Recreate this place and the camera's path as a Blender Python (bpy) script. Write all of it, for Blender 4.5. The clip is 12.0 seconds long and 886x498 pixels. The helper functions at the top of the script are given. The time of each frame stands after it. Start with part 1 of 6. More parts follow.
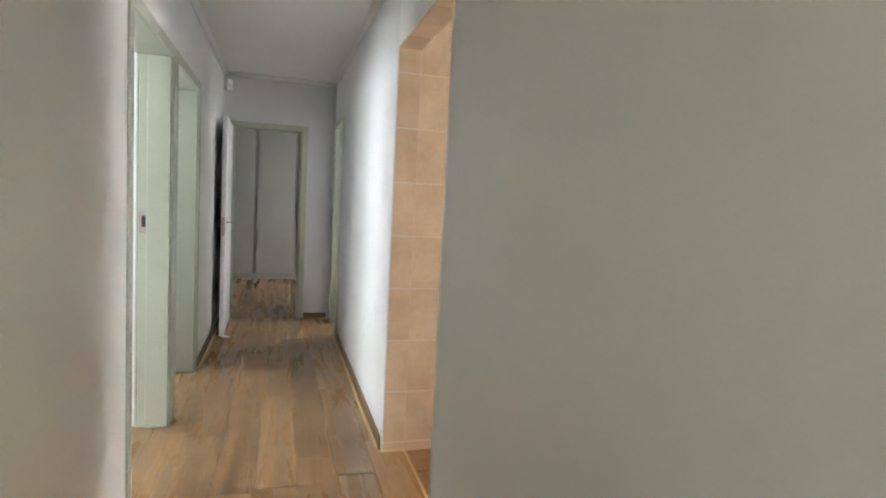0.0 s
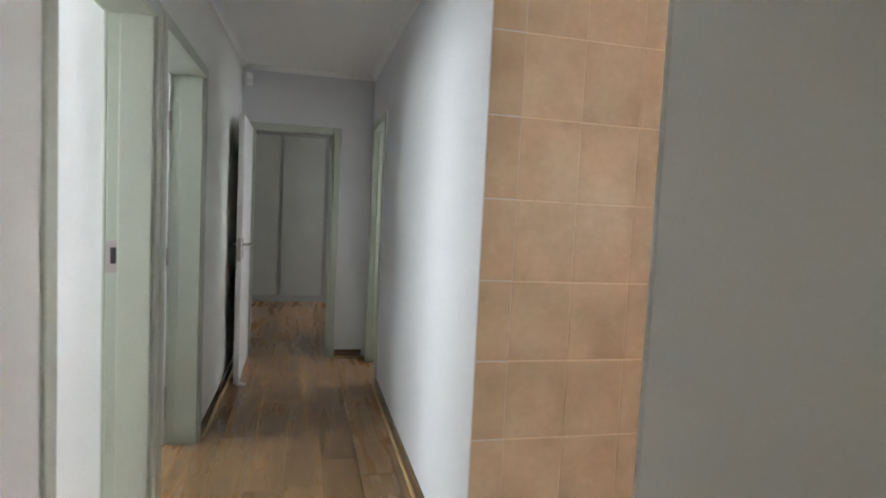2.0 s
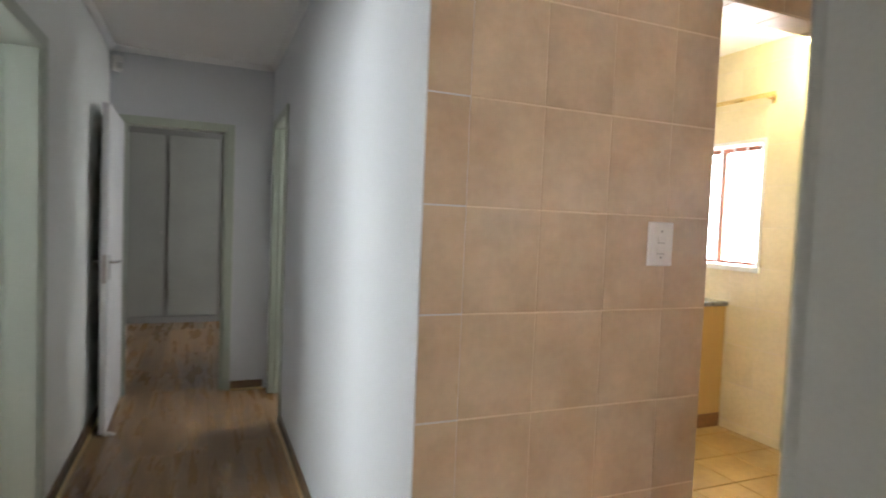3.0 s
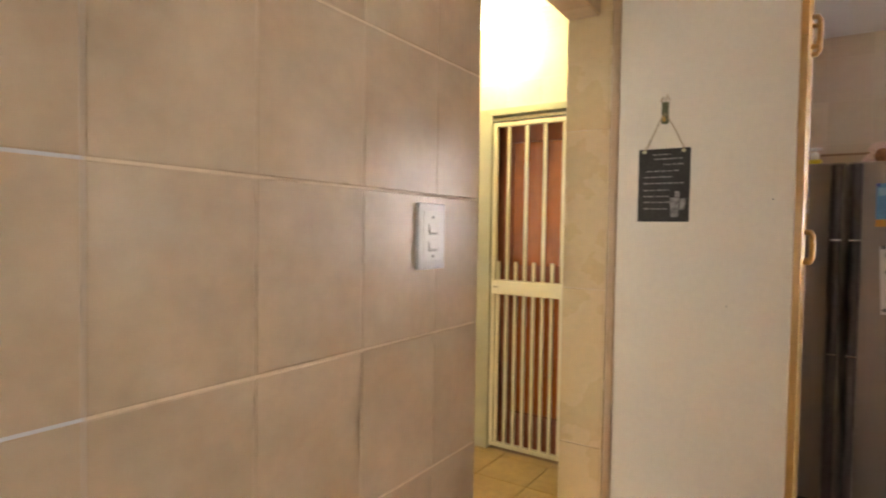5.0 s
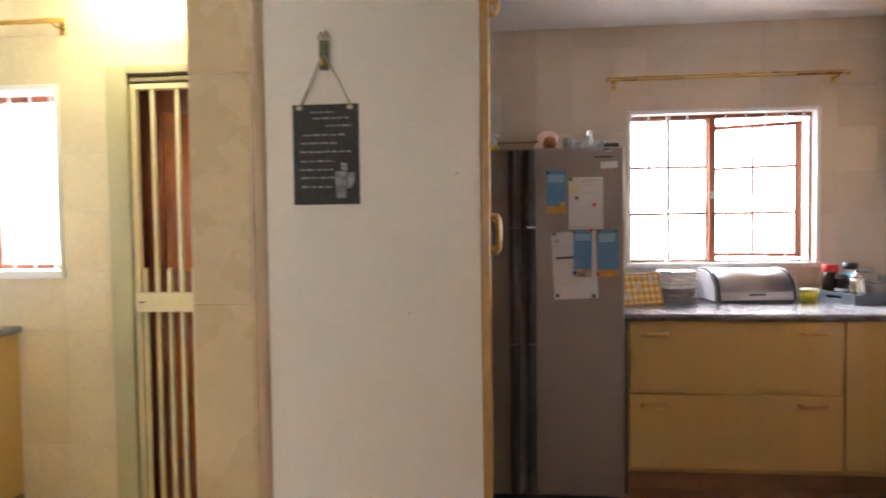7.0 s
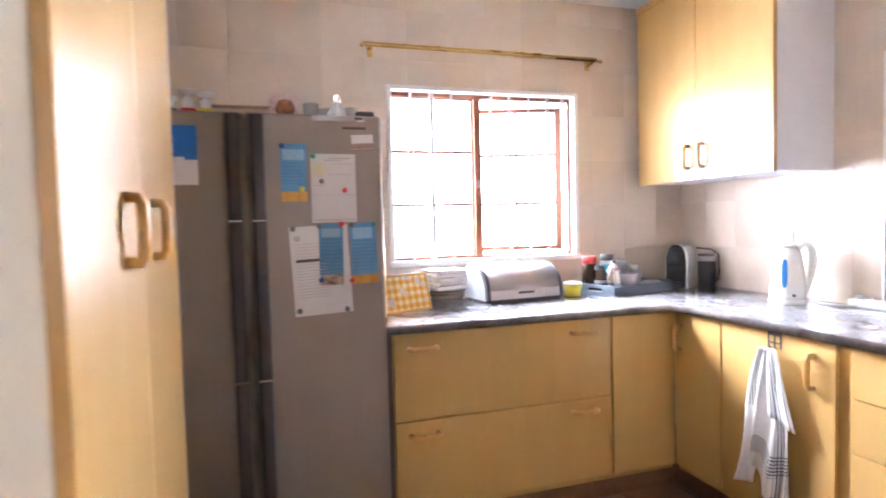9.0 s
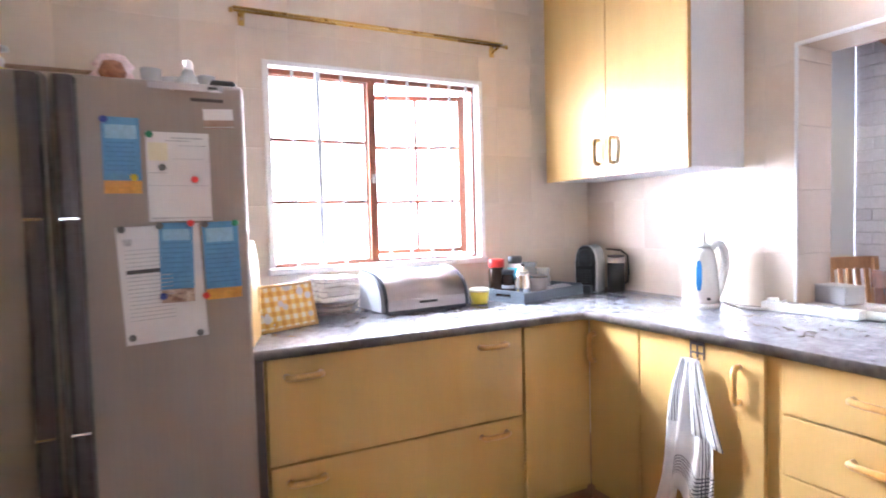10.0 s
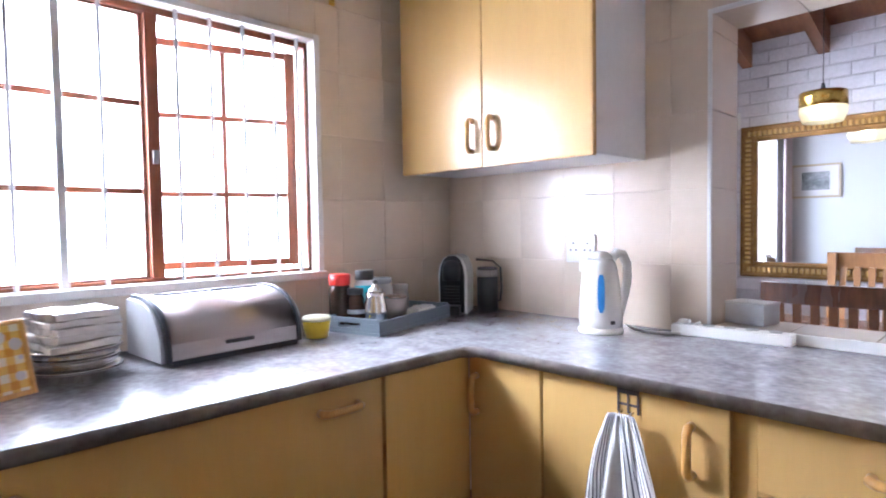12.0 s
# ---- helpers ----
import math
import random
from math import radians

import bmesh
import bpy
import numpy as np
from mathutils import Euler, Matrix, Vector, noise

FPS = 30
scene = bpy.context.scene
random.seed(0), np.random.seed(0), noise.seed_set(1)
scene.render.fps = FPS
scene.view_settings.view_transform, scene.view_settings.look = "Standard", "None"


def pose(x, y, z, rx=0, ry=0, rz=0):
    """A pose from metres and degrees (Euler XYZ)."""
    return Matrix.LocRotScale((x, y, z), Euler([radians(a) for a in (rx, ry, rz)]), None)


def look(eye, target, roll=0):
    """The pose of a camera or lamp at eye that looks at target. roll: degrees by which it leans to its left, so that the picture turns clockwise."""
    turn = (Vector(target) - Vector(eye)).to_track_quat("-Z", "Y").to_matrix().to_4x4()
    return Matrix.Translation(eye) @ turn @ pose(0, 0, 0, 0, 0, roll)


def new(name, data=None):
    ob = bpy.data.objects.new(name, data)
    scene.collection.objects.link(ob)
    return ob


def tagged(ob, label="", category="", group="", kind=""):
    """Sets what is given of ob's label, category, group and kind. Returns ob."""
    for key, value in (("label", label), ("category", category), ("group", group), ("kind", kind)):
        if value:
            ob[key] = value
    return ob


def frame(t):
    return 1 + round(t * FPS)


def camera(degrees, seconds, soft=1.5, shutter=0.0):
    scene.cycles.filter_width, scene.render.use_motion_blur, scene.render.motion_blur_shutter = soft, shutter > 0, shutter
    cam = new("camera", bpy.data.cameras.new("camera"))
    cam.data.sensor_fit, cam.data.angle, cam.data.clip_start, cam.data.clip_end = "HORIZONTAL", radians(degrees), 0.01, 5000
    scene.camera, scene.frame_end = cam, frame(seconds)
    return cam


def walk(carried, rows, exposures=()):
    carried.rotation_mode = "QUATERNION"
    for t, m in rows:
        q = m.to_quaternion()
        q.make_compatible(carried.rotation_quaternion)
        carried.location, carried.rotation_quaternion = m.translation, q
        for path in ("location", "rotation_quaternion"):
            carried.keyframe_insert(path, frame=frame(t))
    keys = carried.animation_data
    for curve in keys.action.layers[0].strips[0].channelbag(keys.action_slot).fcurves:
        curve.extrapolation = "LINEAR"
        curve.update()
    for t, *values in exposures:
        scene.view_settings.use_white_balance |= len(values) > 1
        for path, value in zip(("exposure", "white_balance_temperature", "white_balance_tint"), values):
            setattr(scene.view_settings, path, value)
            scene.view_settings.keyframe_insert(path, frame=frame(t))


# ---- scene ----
cam = camera(75.6, 12.0, soft=1.9, shutter=0.5)
PATH = [
    (0, (-0.549, -2.874, 1.322), (0.004, -0.959, 1.163), 2.9),
    (0.5, (-0.571, -2.567, 1.316), (-0.104, -0.629, 1.161), 2.9),
    (1, (-0.584, -2.278, 1.341), (-0.142, -0.333, 1.192), 3.0),
    (1.5, (-0.571, -2.033, 1.35), (-0.127, -0.087, 1.212), 3.0),
    (2, (-0.565, -1.804, 1.366), (-0.094, 0.136, 1.236), 2.8),
    (2.5, (-0.522, -1.559, 1.375), (0.044, 0.356, 1.261), 2.7),
    (4.5, (-0.321, -0.718, 1.357), (1.205, 0.571, 1.291), 0.9),
    (5, (-0.172, -0.637, 1.348), (1.500, 0.458, 1.284), 0.9),
    (5.5, (-0.028, -0.573, 1.338), (1.779, 0.281, 1.276), 0.4),
    (6, (0.131, -0.551, 1.332), (2.030, 0.073, 1.275), 0.1),
    (6.5, (0.281, -0.581, 1.328), (2.242, -0.195, 1.271), -0.3),
    (7, (0.437, -0.605, 1.323), (2.429, -0.432, 1.259), -0.7),
    (7.5, (0.589, -0.621, 1.322), (2.587, -0.661, 1.252), -0.9),
    (9.5, (1.256, -0.874, 1.307), (3.103, -1.636, 1.21), -1.5),
    (10, (1.418, -0.96, 1.302), (3.196, -1.871, 1.206), -1.5),
    (10.5, (1.587, -1.065, 1.301), (3.298, -2.095, 1.205), -1.5),
    (11, (1.763, -1.157, 1.299), (3.398, -2.305, 1.202), -1.4),
    (11.5, (1.931, -1.238, 1.301), (3.464, -2.519, 1.206), -1.1),
    (12, (2.069, -1.32, 1.281), (3.507, -2.707, 1.199), -0.9),
]
EXPOSURES = [(0.0, 2.18, 6700, 10), (0.5, 2.1, 6600, 10), (1.0, 1.92, 6500, 10), (2.0, 1.74, 6500, 10), (4.5, 1.55, 6800, 10), (5.0, 1.64, 6950, 10), (5.5, 1.45, 6950, 10), (6.5, 1.28, 6400, 10), (7.5, 1.85, 6100, 10), (9.5, 2.62, 5450, 10), (10.5, 2.32, 5350, 10), (12.0, 1.6, 5350, 10)]
walk(cam, [(t, look(eye, target, roll)) for t, eye, target, roll in PATH],
     exposures=EXPOSURES)

# ---- world and light ----
world = bpy.data.worlds.new("world")
scene.world = world
world.use_nodes = True
_sky = world.node_tree.nodes.new("ShaderNodeTexSky")
_sky.sky_type = "NISHITA"
_sky.sun_disc = False
_sky.sun_elevation, _sky.sun_rotation = radians(35), radians(56)
_bg = world.node_tree.nodes["Background"]
_bg.inputs["Strength"].default_value = 0.06
world.node_tree.links.new(_sky.outputs["Color"], _bg.inputs["Color"])

WINDOW_GLOW = 24.0       # bright overcast garden outside the kitchen
WEST_GLOW = 4.8         # windows of the rooms off the corridor
LAMP_WATTS = 9.4


def lamp(name, kind, energy, color, m, size=0.1):
    data = bpy.data.lights.new(name, kind)
    data.energy, data.color = energy, color
    if kind == "AREA":
        data.shape, data.size = "DISK", size
    else:
        data.shadow_soft_size = size
    ob = new(name, data)
    ob.matrix_world = m
    return ob


_sun = bpy.data.lights.new("sun", "SUN")
_sun.energy, _sun.angle, _sun.color = 5.0, radians(18), (1.0, 0.97, 0.94)
new("sun", _sun).matrix_world = look((0, 0, 0), (-1.35, -0.90, -1.15))
lamp("scullery_bulb", "POINT", LAMP_WATTS, (1.0, 0.93, 0.52), pose(2.70, 0.98, 2.48), 0.06)
lamp("dining_bulb", "POINT", 1.2, (1.0, 0.78, 0.45), pose(2.886, -5.01, 1.86), 0.035)


# ---- materials ----
def mat(name, c1, c2=None, rough=0.5, metal=0.0, scale=3.0, fine=60.0, stretch=(1, 1, 1), var=0.04, bump=0.0,
        rvar=0.08, rand=0.0, spec=0.5, coat=0.0, emit=0.0):
    """A procedural surface: two colours mixed by a broad noise, a fine grain, uneven gloss and a fine relief."""
    m = bpy.data.materials.new(name)
    m.use_nodes = True
    nt = m.node_tree
    N, L = nt.nodes.new, nt.links.new
    p = nt.nodes["Principled BSDF"]
    c2 = c2 or tuple(v * 0.86 for v in c1)
    tc = N("ShaderNodeTexCoord")
    info = N("ShaderNodeObjectInfo")
    mp = N("ShaderNodeMapping")
    mp.inputs["Scale"].default_value = stretch
    L(tc.outputs["Object"], mp.inputs["Vector"])
    off = N("ShaderNodeVectorMath")
    off.operation = "SCALE"
    off.inputs[0].default_value = (37.0, 19.0, 23.0)
    L(info.outputs["Random"], off.inputs["Scale"])
    L(off.outputs["Vector"], mp.inputs["Location"])
    n1 = N("ShaderNodeTexNoise")
    n1.inputs["Scale"].default_value, n1.inputs["Detail"].default_value = scale, 4
    L(mp.outputs["Vector"], n1.inputs["Vector"])
    n2 = N("ShaderNodeTexNoise")
    n2.inputs["Scale"].default_value, n2.inputs["Detail"].default_value = fine, 3
    L(mp.outputs["Vector"], n2.inputs["Vector"])
    ramp = N("ShaderNodeMapRange")
    ramp.inputs["From Min"].default_value, ramp.inputs["From Max"].default_value = 0.32, 0.68
    L(n1.outputs["Fac"], ramp.inputs["Value"])
    mix = N("ShaderNodeMix")
    mix.data_type = "RGBA"
    mix.inputs[6].default_value, mix.inputs[7].default_value = (*c1, 1), (*c2, 1)
    L(ramp.outputs["Result"], mix.inputs[0])
    g = N("ShaderNodeMapRange")
    g.inputs["From Min"].default_value, g.inputs["From Max"].default_value = 0.25, 0.75
    g.inputs["To Min"].default_value, g.inputs["To Max"].default_value = 1 - var, 1 + var
    L(n2.outputs["Fac"], g.inputs["Value"])
    r = N("ShaderNodeMapRange")
    r.inputs["To Min"].default_value, r.inputs["To Max"].default_value = 1 - rand, 1 + rand
    L(info.outputs["Random"], r.inputs["Value"])
    mul = N("ShaderNodeMath")
    mul.operation = "MULTIPLY"
    L(g.outputs["Result"], mul.inputs[0])
    L(r.outputs["Result"], mul.inputs[1])
    sc = N("ShaderNodeVectorMath")
    sc.operation = "SCALE"
    L(mix.outputs[2], sc.inputs[0])
    L(mul.outputs["Value"], sc.inputs["Scale"])
    L(sc.outputs["Vector"], p.inputs["Base Color"])
    rr = N("ShaderNodeMapRange")
    rr.inputs["To Min"].default_value, rr.inputs["To Max"].default_value = max(0.02, rough - rvar), min(1, rough + rvar)
    L(n1.outputs["Fac"], rr.inputs["Value"])
    L(rr.outputs["Result"], p.inputs["Roughness"])
    p.inputs["Metallic"].default_value = metal
    p.inputs["Specular IOR Level"].default_value = spec
    p.inputs["Coat Weight"].default_value = coat
    p.inputs["Coat Roughness"].default_value = 0.12
    if bump:
        b = N("ShaderNodeBump")
        b.inputs["Strength"].default_value, b.inputs["Distance"].default_value = bump, 0.004
        L(n2.outputs["Fac"], b.inputs["Height"])
        L(b.outputs["Normal"], p.inputs["Normal"])
    if emit:
        p.inputs["Emission Color"].default_value = (*c1, 1)
        p.inputs["Emission Strength"].default_value = emit
    return m


def glass(name, color=(1, 1, 1), rough=0.0, clear=1.0):
    m = bpy.data.materials.new(name)
    m.use_nodes = True
    p = m.node_tree.nodes["Principled BSDF"]
    p.inputs["Base Color"].default_value = (*color, 1)
    p.inputs["Roughness"].default_value = rough
    p.inputs["Transmission Weight"].default_value = clear
    p.inputs["IOR"].default_value = 1.45
    return m


def glow(name, color, strength):
    m = bpy.data.materials.new(name)
    m.use_nodes = True
    nt = m.node_tree
    e = nt.nodes.new("ShaderNodeEmission")
    e.inputs["Color"].default_value, e.inputs["Strength"].default_value = (*color, 1), strength
    nt.links.new(e.outputs["Emission"], nt.nodes["Material Output"].inputs["Surface"])
    return m


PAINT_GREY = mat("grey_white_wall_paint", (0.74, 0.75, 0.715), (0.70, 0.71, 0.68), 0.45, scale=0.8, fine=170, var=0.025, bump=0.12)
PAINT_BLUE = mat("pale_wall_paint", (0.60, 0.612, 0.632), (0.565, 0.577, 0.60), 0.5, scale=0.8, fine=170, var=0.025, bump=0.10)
PAINT_ROOM = mat("white_room_paint", (0.72, 0.73, 0.74), (0.68, 0.69, 0.70), 0.6, scale=0.8, fine=150, var=0.02, bump=0.08)
CEILING = mat("white_ceiling_paint", (0.81, 0.80, 0.79), (0.77, 0.76, 0.75), 0.8, scale=1.2, fine=120, var=0.02, bump=0.06)
FRAME_STEEL = mat("pale_green_enamel", (0.41, 0.44, 0.37), (0.375, 0.405, 0.34), 0.32, scale=2, fine=90, var=0.03, bump=0.04)
LEAF_WHITE = mat("white_door_paint", (0.68, 0.68, 0.68), (0.63, 0.63, 0.64), 0.35, scale=3, fine=90, var=0.03, bump=0.05)
PLANK = mat("oak_laminate", (0.325, 0.198, 0.094), (0.225, 0.130, 0.059), 0.28, scale=1.6, fine=16, stretch=(9, 0.9, 1), var=0.17, bump=0.05, rand=0.28)
SKIRT = mat("stained_skirting_wood", (0.15, 0.085, 0.040), (0.09, 0.05, 0.024), 0.35, scale=5, fine=40, stretch=(1, 0.3, 3), var=0.2, bump=0.05)
BEAD = mat("pale_pine_bead", (0.66, 0.50, 0.26), (0.55, 0.40, 0.19), 0.4, scale=5, fine=40, var=0.12)
TILE = mat("beige_glazed_tile", (0.565, 0.435, 0.295), (0.455, 0.335, 0.215), 0.30, scale=5.5, fine=38, var=0.05, bump=0.05, rand=0.04, rvar=0.06)
TILE_KITCHEN = mat("cream_glazed_tile", (0.685, 0.585, 0.48), (0.635, 0.53, 0.425), 0.21, scale=3.2, fine=22, var=0.02, bump=0.03, rand=0.055, rvar=0.03, spec=0.62)
# beige tile for the pier, the scullery lamp's yellow mixed into its colour
TILE_LAMPLIT = mat("lamplit_beige_tile", (0.585, 0.45, 0.265), (0.56, 0.425, 0.245), 0.28, scale=4, fine=38, var=0.04, bump=0.04, rand=0.02)
TILE_SCULLERY = mat("yellow_cream_tile", (0.71, 0.605, 0.41), (0.66, 0.555, 0.365), 0.20, scale=3.2, fine=38, var=0.05, bump=0.05, rand=0.035)
GROUT = mat("cream_grout", (0.74, 0.60, 0.42), (0.66, 0.52, 0.35), 0.8, scale=6, fine=120, var=0.1, bump=0.2)
GROUT_KITCHEN = mat("pale_grout", (0.66, 0.57, 0.48), (0.60, 0.51, 0.42), 0.8, scale=6, fine=120, var=0.08, bump=0.2)
FLOOR_TILE = mat("terracotta_floor_tile", (0.26, 0.110, 0.045), (0.19, 0.075, 0.03), 0.32, scale=4, fine=30, var=0.14, bump=0.06, rand=0.1)
FLOOR_MUSTARD = mat("mustard_floor_tile", (0.40, 0.25, 0.085), (0.32, 0.19, 0.06), 0.32, scale=4, fine=30, var=0.12, bump=0.06, rand=0.08)
FLOOR_GROUT = mat("floor_grout", (0.28, 0.19, 0.11), None, 0.9, scale=8, fine=90, var=0.15, bump=0.2)
OAK = mat("pale_oak_laminate", (0.53, 0.345, 0.130), (0.51, 0.328, 0.121), 0.27, rvar=0.006, scale=1.8, fine=24, stretch=(7, 7, 0.55), var=0.020, bump=0.015, rand=0.03)
OAK_EDGE = mat("oak_edge_strip", (0.44, 0.25, 0.075), (0.36, 0.19, 0.05), 0.35, scale=4, fine=40, stretch=(6, 6, 0.5), var=0.12)
HANDLE_WOOD = mat("honey_wood_handle", (0.56, 0.32, 0.095), (0.47, 0.25, 0.065), 0.3, scale=10, fine=70, var=0.12, coat=0.3)
CREAM_PANEL = mat("cream_melamine", (0.72, 0.665, 0.575), (0.68, 0.625, 0.535), 0.42, scale=1.5, fine=60, var=0.025, bump=0.03)
WHITE_MELAMINE = mat("white_melamine", (0.72, 0.71, 0.72), (0.68, 0.67, 0.69), 0.4, scale=2, fine=70, var=0.02)
PLINTH = mat("brown_plinth", (0.27, 0.135, 0.06), (0.21, 0.10, 0.042), 0.5, scale=4, fine=40, var=0.12)
COUNTER = mat("grey_marbled_laminate", (0.315, 0.31, 0.335), (0.205, 0.197, 0.215), 0.26, rvar=0.02, scale=13, fine=50, var=0.26, bump=0.02, coat=0.35)
STEEL_FRIDGE = mat("brushed_grey_steel", (0.285, 0.24, 0.213), (0.25, 0.21, 0.187), 0.45, metal=0.35, scale=2, fine=160, stretch=(1, 1, 0.03), var=0.035)
FRIDGE_HANDLE = mat("dark_anthracite_plastic", (0.058, 0.045, 0.048), (0.050, 0.039, 0.042), 0.46, rvar=0.02, scale=4, fine=90, var=0.04)
DARK = mat("black_plastic", (0.018, 0.018, 0.02), (0.028, 0.028, 0.03), 0.35, scale=6, fine=90, var=0.1)
CHROME = mat("polished_steel", (0.72, 0.70, 0.69), (0.66, 0.64, 0.63), 0.16, metal=1.0, scale=6, fine=120, var=0.03, rvar=0.05)
STEEL = mat("satin_steel", (0.42, 0.375, 0.37), (0.37, 0.33, 0.325), 0.33, metal=1.0, scale=4, fine=140, stretch=(1, 1, 6), var=0.04)
BRASS = mat("brass", (0.62, 0.42, 0.14), (0.52, 0.33, 0.10), 0.28, metal=1.0, scale=8, fine=80, var=0.08)
GILT = mat("gilded_plaster", (0.27, 0.15, 0.045), (0.18, 0.095, 0.028), 0.45, metal=0.6, scale=12, fine=80, var=0.2, bump=0.2)
WHITE_PLASTIC = mat("white_plastic", (0.76, 0.75, 0.73), (0.72, 0.71, 0.69), 0.3, scale=5, fine=90, var=0.02)
MERANTI = mat("red_brown_meranti", (0.27, 0.078, 0.03), (0.18, 0.05, 0.02), 0.32, scale=4, fine=30, stretch=(6, 6, 0.6), var=0.2, bump=0.05)
CREAM_STEEL = mat("cream_enamelled_steel", (0.70, 0.62, 0.40), (0.65, 0.57, 0.36), 0.35, scale=4, fine=80, var=0.03)
WHITE_BAR = mat("white_enamelled_steel", (0.62, 0.60, 0.60), (0.56, 0.54, 0.54), 0.4, scale=5, fine=80, var=0.03)
REVEAL = mat("white_plaster_reveal", (0.76, 0.74, 0.72), (0.72, 0.70, 0.68), 0.6, scale=3, fine=90, var=0.03, bump=0.08)
BRICK = mat("painted_white_brick", (0.66, 0.64, 0.68), (0.60, 0.58, 0.625), 0.6, scale=6, fine=50, var=0.08, bump=0.35, rand=0.05)
MORTAR = mat("painted_mortar", (0.56, 0.54, 0.575), None, 0.8, scale=8, fine=70, var=0.1, bump=0.3)
DARK_WOOD = mat("dark_polished_wood", (0.16, 0.055, 0.02), (0.085, 0.028, 0.011), 0.25, scale=4, fine=30, stretch=(3, 3, 0.6), var=0.2, coat=0.3)
HONEY_WOOD = mat("honey_pine_slat", (0.29, 0.150, 0.062), (0.22, 0.108, 0.042), 0.3, scale=4, fine=30, stretch=(3, 3, 0.6), var=0.15, coat=0.2)
BEAM = mat("oiled_roof_timber", (0.24, 0.095, 0.036), (0.15, 0.055, 0.02), 0.45, scale=3, fine=24, stretch=(4, 0.5, 4), var=0.2, bump=0.08)
# clear glass with a white diffuse share in place of bright highlights
CLEAR = glass("whitened_clear_glass", (1.0, 1.0, 1.0), 0.04, 0.62)
PANE = glass("window_glass")


# ---- building helpers ----
def geo():
    return bmesh.new()


def add_box(bm, lo, hi, bevel=0.0, seg=2):
    lo, hi = [min(a, b) for a, b in zip(lo, hi)], [max(a, b) for a, b in zip(lo, hi)]
    t = bmesh.new()
    bmesh.ops.create_cube(t, size=1.0)
    for v in t.verts:
        v.co = [l + (h - l) * (c + 0.5) for l, h, c in zip(lo, hi, v.co)]
    if bevel:
        bmesh.ops.bevel(t, geom=t.edges[:], offset=min(bevel, 0.45 * min(h - l for l, h in zip(lo, hi))), segments=seg, profile=0.5, affect="EDGES")
    merge(bm, t)
    return bm


def merge(bm, t, m=None):
    """Copies the bmesh t into bm, moved by m."""
    vs = [bm.verts.new((m @ v.co) if m else v.co) for v in t.verts]
    for v, n in zip(t.verts, vs):
        v.index, n.index = 0, 0
    t.verts.index_update()
    for f in t.faces:
        try:
            nf = bm.faces.new([vs[v.index] for v in f.verts])
            nf.smooth = f.smooth
        except ValueError:
            pass
    t.free()


def box(lo, hi, bevel=0.0, seg=2):
    return add_box(geo(), lo, hi, bevel, seg)


def add_lathe(bm, profile, centre=(0, 0, 0), seg=28, m=None):
    """A solid of revolution about z through centre; profile: radius and height."""
    rings = []
    for r, z in profile:
        ring = []
        for i in range(seg):
            a = 2 * math.pi * i / seg
            co = Vector((centre[0] + r * math.cos(a), centre[1] + r * math.sin(a), centre[2] + z))
            ring.append(bm.verts.new(m @ co if m else co))
        rings.append(ring)
    for a, b in zip(rings, rings[1:]):
        for i in range(seg):
            f = bm.faces.new((a[i], a[(i + 1) % seg], b[(i + 1) % seg], b[i]))
            f.smooth = True
    if profile[0][0] > 0:
        bm.faces.new(rings[0][::-1])
    if profile[-1][0] > 0:
        bm.faces.new(rings[-1])
    return bm


def lathe(profile, centre=(0, 0, 0), seg=28):
    return add_lathe(geo(), profile, centre, seg)


def add_tube(bm, pts, r, seg=10, flat=1.0):
    """A rod along the points."""
    pts = [Vector(p) for p in pts]
    rings, prev = [], None
    for i, p in enumerate(pts):
        d = (pts[min(i + 1, len(pts) - 1)] - pts[max(i - 1, 0)]).normalized()
        u = prev - d * prev.dot(d) if prev is not None else d.cross(Vector((0, 0, 1)) if abs(d.z) < 0.9 else Vector((1, 0, 0)))
        u.normalize()
        prev = u
        w = d.cross(u)
        rings.append([bm.verts.new(p + r * (math.cos(2 * math.pi * k / seg) * u + flat * math.sin(2 * math.pi * k / seg) * w)) for k in range(seg)])
    for a, b in zip(rings, rings[1:]):
        for i in range(seg):
            f = bm.faces.new((a[i], a[(i + 1) % seg], b[(i + 1) % seg], b[i]))
            f.smooth = True
    bm.faces.new(rings[0][::-1])
    bm.faces.new(rings[-1])
    return bm


def tube(pts, r, seg=10, flat=1.0):
    return add_tube(geo(), pts, r, seg, flat)


def add_prism(bm, outline, lo, hi, axis="y"):
    """A plate: an outline in two axes, given thickness along the third."""
    def at(a, b, c):
        return {"x": (c, a, b), "y": (a, c, b), "z": (a, b, c)}[axis]
    p = [bm.verts.new(at(a, b, lo)) for a, b in outline]
    q = [bm.verts.new(at(a, b, hi)) for a, b in outline]
    bm.faces.new(p)
    bm.faces.new(q[::-1])
    n = len(p)
    for i in range(n):
        bm.faces.new((p[(i + 1) % n], p[i], q[i], q[(i + 1) % n]))
    return bm


def prism(outline, lo, hi, axis="y"):
    return add_prism(geo(), outline, lo, hi, axis)


def mesh_of(bm, name, material):
    bmesh.ops.recalc_face_normals(bm, faces=bm.faces[:])
    me = bpy.data.meshes.new(name)
    bm.to_mesh(me)
    bm.free()
    me.materials.append(material)
    return me


def part(name, bm, material, parent, label=""):
    ob = new(name, mesh_of(bm, name, material))
    ob.parent = parent
    if label:
        ob["label"] = label
    return ob


def thing(name, label, category, m=None, group="", kind=""):
    ob = new(name)
    ob.empty_display_size = 0.1
    if m is not None:
        ob.matrix_world = m
    return tagged(ob, label, category, group, kind)


